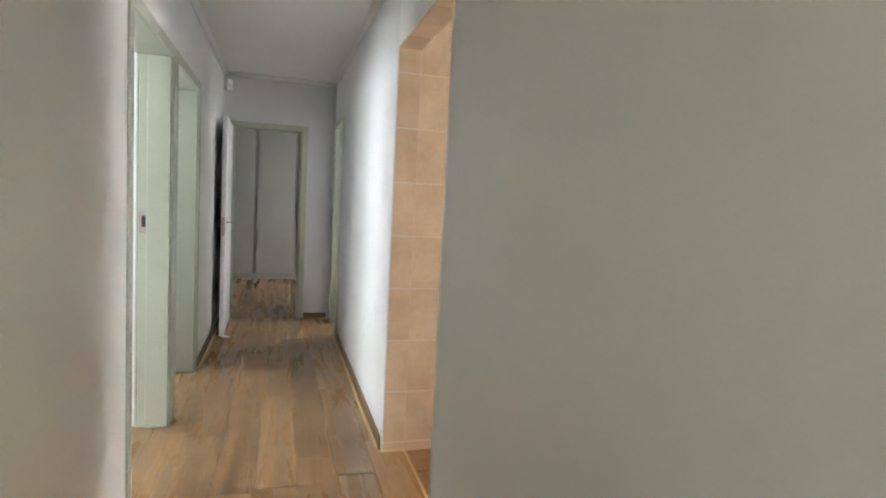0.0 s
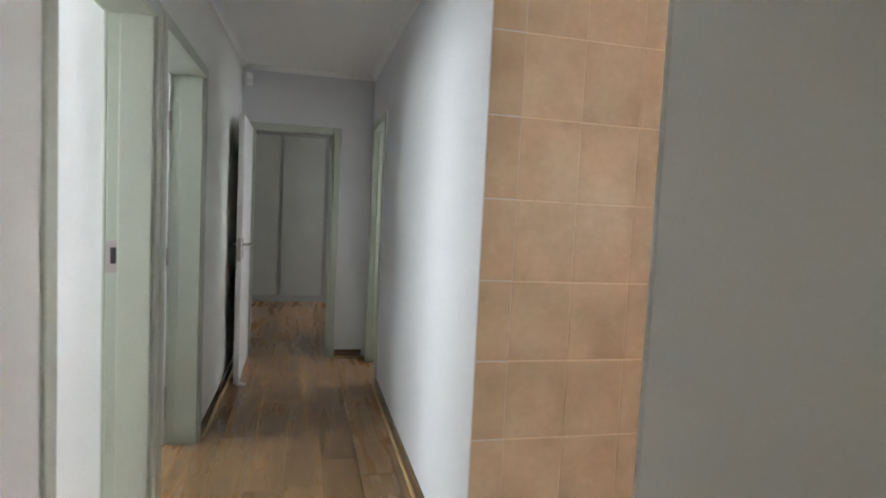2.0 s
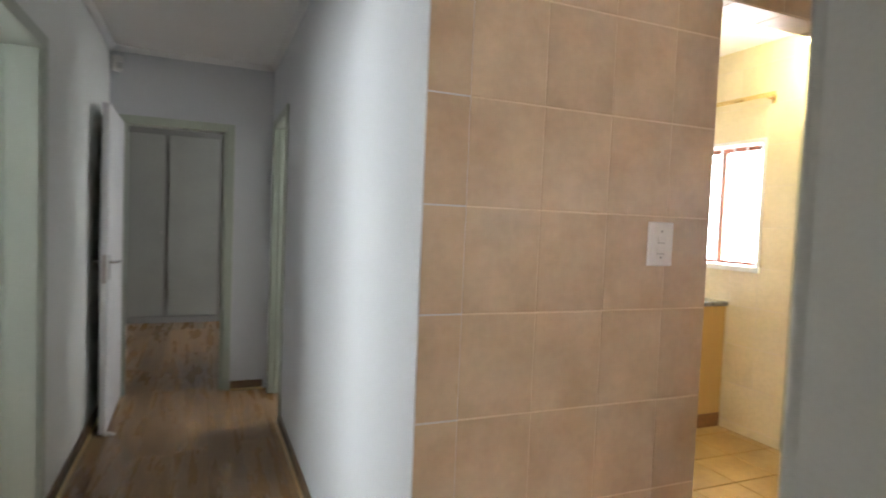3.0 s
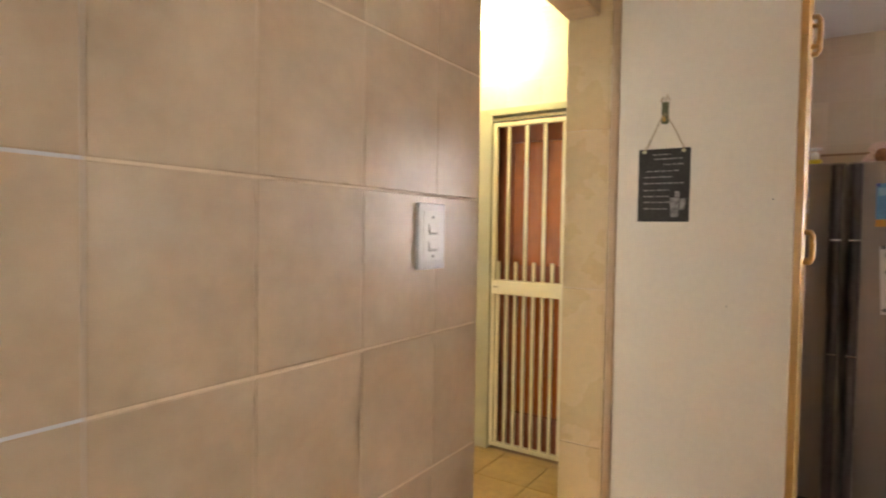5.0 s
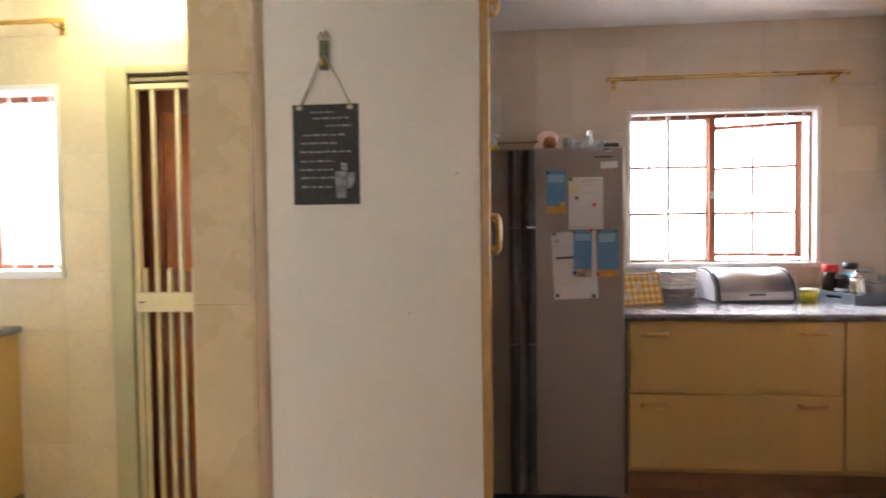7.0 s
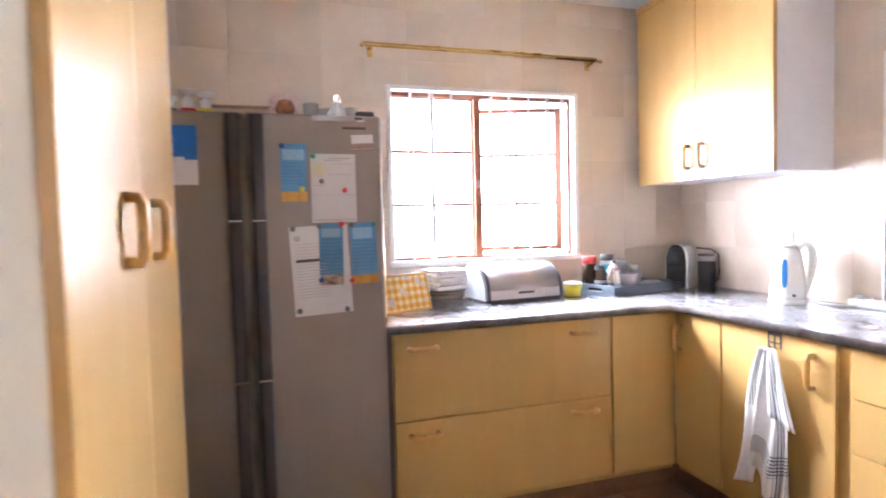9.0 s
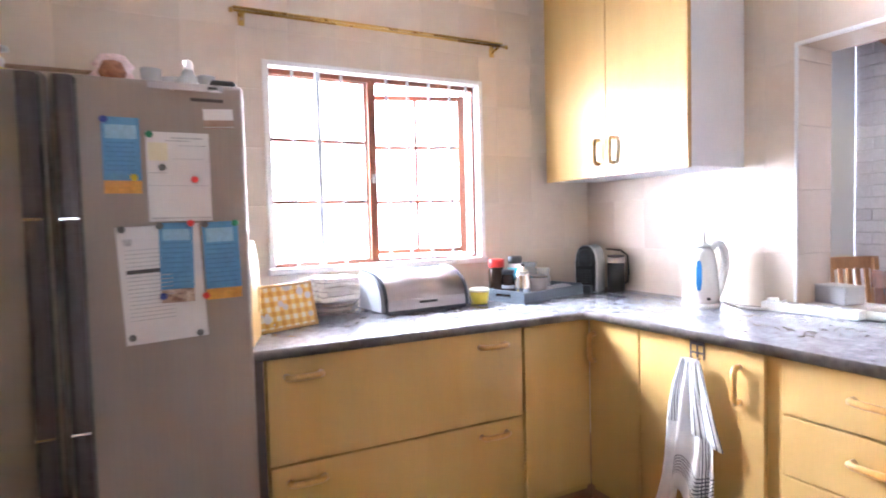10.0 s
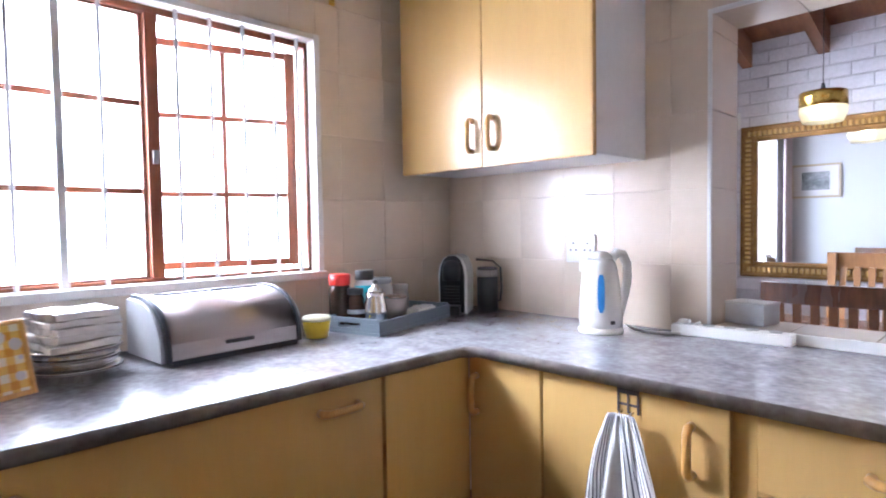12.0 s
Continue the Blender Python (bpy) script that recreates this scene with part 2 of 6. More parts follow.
def solid(name, bm, material, label, category, m=None, group="", kind=""):
    ob = new(name, mesh_of(bm, name, material))
    if m is not None:
        ob.matrix_world = m
    return tagged(ob, label, category, group, kind)


def structure(name, bm, material, label, category="wall"):
    return solid(name, bm, material, label, category, kind="structure")


def wall_bm(axis, a, b, lo, hi, z0, z1, holes=()):
    """A wall between a and b on its axis, from lo to hi along the other, with holes (lo, hi, z0, z1) through it."""
    bm = geo()
    cuts = sorted({lo, hi, *[h[0] for h in holes], *[h[1] for h in holes]})

    def piece(u0, u1, w0, w1):
        if w1 - w0 > 1e-4:
            if axis == "x":
                add_box(bm, (a, u0, w0), (b, u1, w1))
            else:
                add_box(bm, (u0, a, w0), (u1, b, w1))
    for u0, u1 in zip(cuts, cuts[1:]):
        mid, w = (u0 + u1) / 2, z0
        for h in sorted((h for h in holes if h[0] < mid < h[1]), key=lambda h: h[2]):
            piece(u0, u1, w, h[2])
            w = h[3]
        piece(u0, u1, w, z1)
    return bm


# ---- plan ----
CW, CE = -1.12, 0.0             # the corridor's walls
CEIL, KCEIL = 2.53, 2.56
KE, KS, KW = 4.06, -3.29, 0.12  # kitchen walls
SE = 2.95                       # the scullery's outer wall
END = 3.39
T = 0.12

# corridor
# The doorway near y = -4 is unseen, cut to let added light in.
W_EAST_NEAR = structure("wall_corridor_near", wall_bm("x", CE, CE + T, -4.6, 0.0, 0, CEIL + 0.1, [(-0.96, 0.0, 0, 2.09), (-4.40, -3.60, 0, 2.05)]), PAINT_GREY,
                        "smooth grey-white plastered wall beside the kitchen opening")
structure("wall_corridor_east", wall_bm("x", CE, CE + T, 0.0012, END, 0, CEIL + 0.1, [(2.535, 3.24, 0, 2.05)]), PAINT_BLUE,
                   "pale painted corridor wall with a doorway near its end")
structure("wall_corridor_west", wall_bm("x", CW - 0.16, CW, -4.6, END, 0, CEIL + 0.1, [(-0.36, 0.545, 0, 2.04), (0.655, 1.57, 0, 2.04)]), PAINT_GREY,
                   "pale grey plastered corridor wall with two doorways")
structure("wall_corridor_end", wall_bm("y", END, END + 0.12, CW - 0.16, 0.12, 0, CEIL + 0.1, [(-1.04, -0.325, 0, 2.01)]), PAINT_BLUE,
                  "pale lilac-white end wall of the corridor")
structure("wall_corridor_back", wall_bm("y", -4.72, -4.6, CW - 0.16, 0.12, 0, CEIL + 0.1), PAINT_GREY, "plain grey-white wall behind the corridor")
structure("ceiling_corridor", box((CW, -4.6, CEIL), (CE, END, CEIL + 0.1)), CEILING, "smooth white painted corridor ceiling", "ceiling")


def cornice(name, runs, z, size, label):
    """A small coved moulding along straight runs (x0, y0, x1, y1, inward x, inward y)."""
    bm = geo()
    prof = [(0, 0), (0, -size), (0.2 * size, -0.98 * size), (0.45 * size, -0.7 * size), (0.72 * size, -0.42 * size), (0.97 * size, -0.2 * size), (size, 0)]
    for x0, y0, x1, y1, nx, ny in runs:
        a = [bm.verts.new((x0 + nx * u, y0 + ny * u, z + w)) for u, w in prof]
        b = [bm.verts.new((x1 + nx * u, y1 + ny * u, z + w)) for u, w in prof]
        for i in range(len(prof)):
            j = (i + 1) % len(prof)
            f = bm.faces.new((a[i], a[j], b[j], b[i]))
            f.smooth = True
        bm.faces.new(a)
        bm.faces.new(b[::-1])
    return structure(name, bm, CEILING, label, "cornice")


cornice("cornice_corridor", [(CW, -4.6, CW, END, 1, 0), (CE, -4.6, CE, END, -1, 0), (CW, END, CE, END, 0, -1)], CEIL - 0.001, 0.036,
        "narrow white coved cornice along the corridor ceiling")

# rooms off the corridor
bm = wall_bm("y", 0.565, 0.64, -4.2, CW - 0.16, 0, 2.5)
add_box(bm, (-4.3, -2.6, 0), (-4.2, -1.4, 2.5))
add_box(bm, (-4.3, 0.2, 0), (-4.2, 0.64, 2.5))
add_box(bm, (-4.3, -1.4, 0), (-4.2, 0.2, 0.8))
add_box(bm, (-4.3, -1.4, 2.2), (-4.2, 0.2, 2.5))
add_box(bm, (-4.3, -2.7, 0), (CW - 0.16, -2.6, 2.5))
structure("wall_west_room", bm, PAINT_ROOM, "white walls of the bright room off the corridor")
structure("ceiling_west_room", box((-4.3, -2.7, 2.5), (CW - 0.16, 0.68, 2.6)), CEILING, "white ceiling of the side room", "ceiling")
bm = geo()
add_box(bm, (-3.2, 2.6, 0), (CW - 0.16, 2.7, 2.5))
add_box(bm, (-3.3, 0.64, 0), (-3.2, 1.0, 2.5))
add_box(bm, (-3.3, 2.0, 0), (-3.2, 2.7, 2.5))
add_box(bm, (-3.3, 1.0, 0), (-3.2, 2.0, 1.1))
add_box(bm, (-3.3, 1.0, 2.1), (-3.2, 2.0, 2.5))
structure("wall_second_room", bm, PAINT_ROOM, "pale walls of the second side room")
structure("ceiling_second_room", box((-3.3, 0.64, 2.5), (CW - 0.16, 2.7, 2.6)), CEILING, "white ceiling of the second side room", "ceiling")
structure("baseboard_west_room", box((-4.2, 0.549, 0.0), (CW - 0.175, 0.563, 0.095), 0.004), LEAF_WHITE, "white painted skirting in the side room", "skirting")

# bedroom past the end door
bm = geo()
add_box(bm, (-0.30, END + 0.12, 0), (-0.20, 4.38, 2.6))
add_box(bm, (-3.0, 7.1, 0), (2.6, 7.2, 2.6))
add_box(bm, (-3.1, END + 0.12, 0), (-3.0, 7.2, 2.6))
add_box(bm, (2.6, 4.28, 0), (2.7, 4.8, 2.6))
add_box(bm, (2.6, 6.2, 0), (2.7, 7.2, 2.6))
add_box(bm, (2.6, 4.8, 0), (2.7, 6.2, 0.9))
add_box(bm, (2.6, 4.8, 2.1), (2.7, 6.2, 2.6))
add_box(bm, (-0.20, 4.28, 0), (2.6, 4.38, 2.6))
add_box(bm, (-3.0, END, 0), (CW - 0.16, END + 0.12, 2.6))
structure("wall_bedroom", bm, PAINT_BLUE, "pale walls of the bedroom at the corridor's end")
structure("ceiling_bedroom", box((-3.1, END + 0.12, 2.6), (2.7, 7.2, 2.7)), CEILING, "white bedroom ceiling", "ceiling")
structure("baseboard_bedroom", box((-0.312, 4.30, 0), (-0.302, 4.385, 0.08), 0.002), SKIRT, "dark wooden skirting end in the bedroom", "skirting")

# kitchen shell
# Out of view; the darker tile colour is chosen to weaken bounced light.
structure("wall_kitchen_west", wall_bm("x", 0.121, 0.17, KS, -0.96, 0, KCEIL + 0.1), TILE, "unseen inner kitchen wall, beige to cut bounced light")
structure("wall_tiled_passage", wall_bm("y", 0.0012, 0.115, 0.121, 0.94, 0, KCEIL + 0.1), GROUT, "cream grouted wall behind beige tiles")
W_PART = structure("wall_partition", wall_bm("y", 0.0, 0.115, 1.753, KE, 0, KCEIL + 0.1), GROUT_KITCHEN, "partition wall between kitchen and scullery")
structure("wall_opening_head", box((0.94, 0.0012, 2.0855), (1.758, 0.107, KCEIL + 0.1)), GROUT, "grouted lintel above the scullery opening")
W_KE = structure("wall_kitchen_east", wall_bm("x", KE + 0.0012, KE + 0.23, KS - 0.23, 0.0, 0, KCEIL + 0.1, [(-2.555, -1.448, 1.10, 2.03)]), GROUT_KITCHEN,
                 "outer kitchen wall with a window opening")
W_KS = structure("wall_kitchen_south", wall_bm("y", KS - 0.23, KS - 0.0012, 0.12, KE + 0.0012, 0, KCEIL + 0.1, [(1.70, 2.826, 0.92, 1.972)]), GROUT_KITCHEN,
                 "kitchen wall with a serving hatch to the dining room")
structure("ceiling_kitchen", box((0.12, KS, KCEIL), (KE, 0.0, KCEIL + 0.1)), CEILING, "white painted kitchen ceiling", "ceiling")
# scullery shell
W_SE = structure("wall_scullery_east", wall_bm("x", SE + 0.0012, SE + 0.2, 0.115, 2.42, 0, 2.72, [(0.14, 1.15, 0, 2.09), (1.41, 2.35, 1.146, 2.015)]), GROUT_KITCHEN,
                 "outer scullery wall with a door and a window")
structure("wall_scullery_rest", add_box(box((0.121, 2.42, 0), (SE + 0.2, 2.46, 2.72)), (0.121, 0.115, 0), (0.15, 2.42, 2.72)), PAINT_GREY, "plain back walls of the scullery")
structure("ceiling_scullery", box((0.121, 0.0, 2.66), (SE + 0.2, 2.46, 2.76)), CEILING, "white scullery ceiling", "ceiling")

# unseen bathroom behind the corridor's last door, its window added to light the corridor
bm = wall_bm("x", 1.70, 1.80, 2.46, 3.51, 0, 2.6, [(2.62, 3.35, 0.9, 2.1)])
add_box(bm, (0.12, 3.39, 0), (1.70, 3.51, 2.6))
structure("wall_bathroom", bm, PAINT_ROOM, "white walls of the small bathroom")
structure("ceiling_bathroom", box((0.12, 2.46, 2.6), (1.80, 3.51, 2.7)), CEILING, "white bathroom ceiling", "ceiling")

# dining room shell
DN, DS, DE, DW = KS - 0.23, -5.62, 3.80, 0.40
structure("wall_dining_north", wall_bm("y", DN - 0.008, DN, DW, DE, 0, 3.3, [(1.70, 2.826, 0.92, 1.972)]), PAINT_BLUE, "white painted dining room wall")
structure("wall_dining_south", box((DW, DS - 0.2, 0), (DE, DS - 0.012, 3.3)), MORTAR, "white painted brick wall of the dining room")
structure("wall_dining_east", wall_bm("x", DE, DE + 0.1, DS, DN, 0, 3.3, [(-4.75, -3.75, 0.7, 2.1)]), PAINT_BLUE, "white dining room wall with a window")
structure("wall_dining_west", box((DW - 0.1, DS, 0), (DW, DN, 3.3)), PAINT_BLUE, "plain white dining room wall")
bm = geo()
add_prism(bm, [(DS, 2.50), (DN, 3.05), (DN, 3.11), (DS, 2.56)], DW, DE, "x")
structure("ceiling_dining", bm, BEAM, "sloping boarded timber ceiling of the dining room", "ceiling")

# outside ground, the glow of the garden and added glow panels
structure("ground", box((-60, -60, -0.32), (60, 60, -0.30)), mat("paved_yard", (0.30, 0.28, 0.25), (0.22, 0.21, 0.19), 0.9, scale=2, fine=30, var=0.2, bump=0.2), "pale paved yard outside", "ground")


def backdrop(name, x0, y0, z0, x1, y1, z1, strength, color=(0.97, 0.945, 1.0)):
    structure(name, box((x0, y0, z0), (x1, y1, z1)), glow(name + "_light", color, strength), "glowing panel standing in for daylight at an opening", "backdrop")


backdrop("backdrop_east", 9.0, -12.0, -0.3, 9.04, 14.0, 4.5, WINDOW_GLOW)
backdrop("backdrop_dining", 4.80, -5.9, -0.1, 4.84, -3.55, 3.4, 4.0)
backdrop("backdrop_west", -4.7, -1.8, 0.3, -4.66, 0.6, 2.8, WEST_GLOW, (0.93, 0.98, 1.0))
backdrop("backdrop_second", -3.7, 0.8, 0.8, -3.66, 2.3, 2.4, 7.4, (0.93, 0.98, 1.0))
# added glow at the unseen bathroom window, spills through the last doorway
backdrop("backdrop_bathroom", 1.90, 2.50, 0.7, 1.94, 3.45, 2.3, 4.0, (0.96, 0.97, 1.0))
backdrop("backdrop_bedroom", 3.0, 4.6, 0.5, 3.04, 6.4, 2.5, 3.0, (0.95, 0.97, 1.0))
# added glow behind the unseen back doorway, brightens the corridor walls
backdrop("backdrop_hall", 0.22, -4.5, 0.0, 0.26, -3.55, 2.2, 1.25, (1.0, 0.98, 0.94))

# floors
FLOOR = structure("floor", box((-4.3, -4.6, -0.12), (0.12, 7.2, -0.008)), mat("floor_underlay", (0.05, 0.03, 0.018), None, 0.8), "oak laminate plank floor of the corridor", "floor")
KFLOOR = structure("floor_kitchen", add_box(box((0.121, -5.9, -0.12), (4.6, 0.0, -0.006)), (0.121, 0.0, -0.12), (SE + 0.2, 3.51, -0.006)), FLOOR_GROUT, "terracotta tiled kitchen floor", "floor")

# ---- doors and trim ----
def door_frame(name, axis, face_lo, face_hi, lo, hi, top, label, material=FRAME_STEEL, width=0.045, rebate=(0.3, 0.62)):
    """A pressed-steel frame round a hole in a wall that reaches from face_lo to face_hi; rebate: where its stop begins and ends."""
    d = thing(name, label, "door", kind="structure")

    def p(bm, a0, a1, u0, u1, z0, z1, bv=0.004):
        if axis == "x":
            add_box(bm, (a0, u0, z0), (a1, u1, z1), bv)
        else:
            add_box(bm, (u0, a0, z0), (u1, a1, z1), bv)
    e = 0.012
    for u0, u1, s0, s1, r0, r1 in ((lo - width, lo + 0.016, lo, lo + 0.016, lo + 0.016, lo + 0.034), (hi - 0.016, hi + width, hi - 0.016, hi, hi - 0.034, hi - 0.016)):
        bm = geo()
        p(bm, face_lo, face_hi, s0, s1, 0, top)
        p(bm, face_lo - e, face_lo, u0, u1, 0, top + width)
        p(bm, face_hi, face_hi + e, u0, u1, 0, top + width)
        p(bm, face_lo + rebate[0] * (face_hi - face_lo), face_lo + rebate[1] * (face_hi - face_lo), r0, r1, 0, top - 0.016)
        part("jamb", bm, material, d)
    bm = geo()
    p(bm, face_lo, face_hi, lo + 0.016, hi - 0.016, top - 0.016, top)
    p(bm, face_lo - e, face_lo, lo + 0.016, hi - 0.016, top - 0.016, top + width)
    p(bm, face_hi, face_hi + e, lo + 0.016, hi - 0.016, top - 0.016, top + width)
    part("head", bm, material, d)
    return d


D1 = door_frame("door_1", "x", CW - 0.16, CW, -0.36, 0.545, 2.04, "pale green steel door frame standing open to a white room", rebate=(0.28, 0.995))
bm = box((CW - 0.158, 0.5275, 1.08), (CW - 0.122, 0.5295, 1.20), 0.0005)
part("strike_plate", bm, STEEL, D1, "steel strike plate")
part("latch_hole", box((CW - 0.142, 0.5262, 1.115), (CW - 0.122, 0.5277, 1.175)), DARK, D1, "dark latch hole")
D2 = door_frame("door_2", "x", CW - 0.16, CW, 0.655, 1.57, 2.04, "pale green steel door frame with its white door swung inwards", rebate=(0.28, 0.995))
leaf = part("leaf", box((CW - 0.98, 1.508, 0.01), (CW - 0.172, 1.546, 2.02), 0.003), LEAF_WHITE, D2, "white painted door leaf")
for z in (0.28, 1.05, 1.78):
    part("hinge", tube([(CW - 0.164, 1.542, z - 0.05), (CW - 0.164, 1.542, z + 0.05)], 0.008), STEEL, D2)
D3 = door_frame("door_3", "y", END, END + 0.12, -1.04, -0.325, 2.01, "pale steel bedroom door frame with its white door standing open")
leaf = part("leaf", box((-0.020, -0.78, 0.012), (0.020, 0.0, 2.0), 0.003), LEAF_WHITE, D3, "white painted door leaf swung open")
leaf.matrix_local = pose(-1.045, END - 0.012, 0, 0, 0, 1.0)
for sx in (-1, 1):
    bm = box((sx * 0.0225 - 0.002, -0.755, 0.95), (sx * 0.0225 + 0.002, -0.715, 1.10), 0.001)
    part("lock_plate", bm, CHROME, leaf)
    bm = tube([(sx * 0.022, -0.735, 1.055), (sx * 0.055, -0.735, 1.055), (sx * 0.063, -0.725, 1.055), (sx * 0.063, -0.62, 1.052)], 0.008)
    part("lever", bm, CHROME, leaf)
part("lock_case", box((-0.012, -0.7815, 0.93), (0.012, -0.7795, 1.10)), STEEL, leaf)
D4 = door_frame("door_4", "x", CE, CE + T, 2.535, 3.24, 2.05, "pale steel door frame with its white door swung inwards")
part("leaf", box((0.14, 3.184, 0.01), (0.86, 3.222, 2.03), 0.003), LEAF_WHITE, D4, "white painted door leaf swung inwards")


def skirting(name, runs, label):
    """Stained boards with a pale bead at the floor; runs: x0, y0, x1, y1 and the way into the room."""
    ob = thing(name, label, "skirting", kind="structure")
    for x0, y0, x1, y1, nx, ny in runs:
        part("board", box((x0 + nx * 0.0005, y0 + ny * 0.0005, 0.0), (x1 + nx * 0.013, y1 + ny * 0.013, 0.072), 0.003), SKIRT, ob)
        bm = geo()
        add_box(bm, (x0 + nx * 0.0135, y0 + ny * 0.0135, 0.0), (x1 + nx * 0.033, y1 + ny * 0.033, 0.016), 0.007)
        part("bead", bm, BEAD, ob, "pale pine floor bead")


skirting("baseboard_corridor", [(CE, 0.03, CE, 2.485, -1, 0), (CE, -3.55, CE, -0.99, -1, 0), (CW, 1.618, CW, END - 0.035, 1, 0), (CW, 0.5915, CW, 0.6085, 1, 0),
                                (CW, -4.6, CW, -0.42, 1, 0), (-0.278, END, -0.035, END, 0, -1)], "brown stained skirting with a pale bead on the floor")
bm = box((-0.012, -0.012, 0.0), (0.118, -0.0, 0.012), 0.004)
structure("trim_threshold", add_box(bm, (0.112, -0.96, 0.0), (0.128, -0.013, 0.007), 0.003), BEAD, "pale threshold strip between laminate and tiles", "trim")
solid("door_stop", add_prism(geo(), [(-0.035, 0.0), (0.03, 0.0), (-0.035, 0.022)], -0.02, 0.02, "y"), WHITE_PLASTIC, "white plastic wedge holding the open door on the floor", "door stop", pose(-0.99, 2.62, 0))

structure("trim_corner_bead", tube([(0.0045, -0.9635, 0.0), (0.0045, -0.9635, 2.09)], 0.0085, 10), PAINT_GREY, "rounded plaster corner of the kitchen opening", "trim")

pir = thing("motion_detector", "white alarm sensor high in the corridor corner", "alarm sensor", pose(-1.07, 3.35, 2.40, 0, 0, 35))
part("body", box((-0.032, -0.02, -0.055), (0.032, 0.03, 0.055), 0.012, 3), WHITE_PLASTIC, pir)
part("lens", box((-0.022, -0.026, -0.035), (0.022, -0.019, 0.005), 0.005), mat("milky_lens", (0.62, 0.62, 0.60), None, 0.2), pir, "milky plastic lens")


def rocker_switch(m, label):
    s = thing("light_switch", label, "light switch", m)
    part("plate", box((-0.046, -0.008, -0.064), (0.046, 0.0, 0.064), 0.004, 3), WHITE_PLASTIC, s)
    part("cover", box((-0.030, -0.0095, -0.048), (0.030, -0.008, 0.048), 0.001), WHITE_PLASTIC, s)
    slot = mat("grey_shadow_gap", (0.30, 0.29, 0.28), None, 0.6)
    for z in (0.015, -0.017):
        lever = part("rocker", prism([(-0.0095, z - 0.010), (-0.0095, z + 0.008), (-0.0105, z + 0.008), (-0.0132, z - 0.008)], -0.014, 0.014, "x"), WHITE_PLASTIC, s)
        # grey strip paints the shade beneath each rocker
        part("rocker_gap", box((-0.014, -0.0105, z - 0.0122), (0.014, -0.0093, z - 0.0104)), slot, lever, "narrow grey strip for the shade under a rocker")
    for z in (0.037, -0.039):
        part("screw", lathe([(0.0032, 0.0), (0.0032, 0.0008), (0.0, 0.0008)], seg=10), slot, s).matrix_local = pose(0, -0.0095, z, 90, 0, 0)
    return s


rocker_switch(pose(0.748, -0.001, 1.337), "white two-lever light switch on beige wall tiles")

# wardrobe in the bedroom
WARD = mat("grey_green_wardrobe", (0.29, 0.30, 0.265), (0.26, 0.27, 0.24), 0.4, scale=2, fine=60, var=0.04)
WARD_FRAME = mat("grey_wardrobe_frame", (0.21, 0.21, 0.195), None, 0.45, scale=2, fine=60, var=0.04)
w = thing("built_in_wardrobe", "tall grey-green built-in wardrobe with flush doors", "wardrobe", pose(0, 6.46, 0))
part("carcass", box((-2.3, 0.02, 0.0), (0.75, 0.60, 2.42)), WARD_FRAME, w)
for x0, x1 in ((-1.75, -1.42), (-1.37, -0.935), (-0.885, -0.325), (-0.27, 0.22)):
    dr = part("door", box((x0, 0.0, 0.085), (x1, 0.02, 2.30), 0.003), WARD, w)
    part("handle", tube([(x1 - 0.03, 0.0, 1.12), (x1 - 0.03, -0.02, 1.12)], 0.012), STEEL, dr)
part("plinth", box((-2.3, 0.0, 0.0), (0.75, 0.018, 0.08)), WARD_FRAME, w)

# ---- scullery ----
# cream steel darkened to olive: the outer frame's shade is in its colour
SHADED_STEEL = mat("shaded_cream_steel", (0.45, 0.405, 0.245), (0.41, 0.365, 0.22), 0.4, scale=4, fine=80, var=0.04)
g = thing("security_gate", "cream steel security gate closed before a brown wooden door", "security gate", pose(SE, 0, 0))
part("outer_jamb", box((-0.03, 1.045, 0.0), (0.05, 1.148, 2.092), 0.004), SHADED_STEEL, g)
part("outer_jamb", box((-0.03, 0.142, 0.0), (0.05, 0.19, 2.092), 0.004), SHADED_STEEL, g)
part("outer_head", box((-0.03, 0.19, 2.052), (0.05, 1.045, 2.092), 0.004), SHADED_STEEL, g)
part("transom", box((-0.012, 0.19, 2.022), (0.02, 1.045, 2.040), 0.003), CREAM_STEEL, g)
part("gate_stile", box((-0.012, 1.016, 0.02), (0.02, 1.042, 2.010), 0.003), CREAM_STEEL, g)
part("gate_stile", box((-0.012, 0.196, 0.02), (0.02, 0.222, 2.010), 0.003), CREAM_STEEL, g)
part("gate_head", box((-0.012, 0.222, 1.985), (0.02, 1.016, 2.010), 0.003), CREAM_STEEL, g)
part("gate_foot", box((-0.012, 0.222, 0.02), (0.02, 1.016, 0.045), 0.003), CREAM_STEEL, g)
lockbar = part("lock_bar", box((-0.022, 0.19, 0.965), (0.026, 1.038, 1.052), 0.004), CREAM_STEEL, g)
part("keyhole", box((-0.0235, 0.99, 1.008), (-0.0215, 1.022, 1.014)), DARK, lockbar, "dark key slot")
y, k = 0.997, 0
while y > 0.24:
    top = 1.166 if k % 2 == 0 else 1.99
    part("bar", box((-0.008, y - 0.0095, 0.04), (0.008, y + 0.0095, top), 0.002), CREAM_STEEL, g)
    y, k = y - 0.0585, k + 1
wd = thing("door_5", "varnished red-brown panelled wooden back door", "door", pose(SE + 0.10, 0, 0), kind="structure")
for y0, y1, z0, z1 in ((0.141, 0.28, 0.001, 2.089), (0.96, 1.149, 0.001, 2.089), (0.28, 0.96, 1.90, 2.089), (0.28, 0.96, 0.001, 0.22), (0.28, 0.96, 1.02, 1.14)):
    part("rail", box((0.0, y0, z0), (0.045, y1, z1), 0.004), MERANTI, wd)
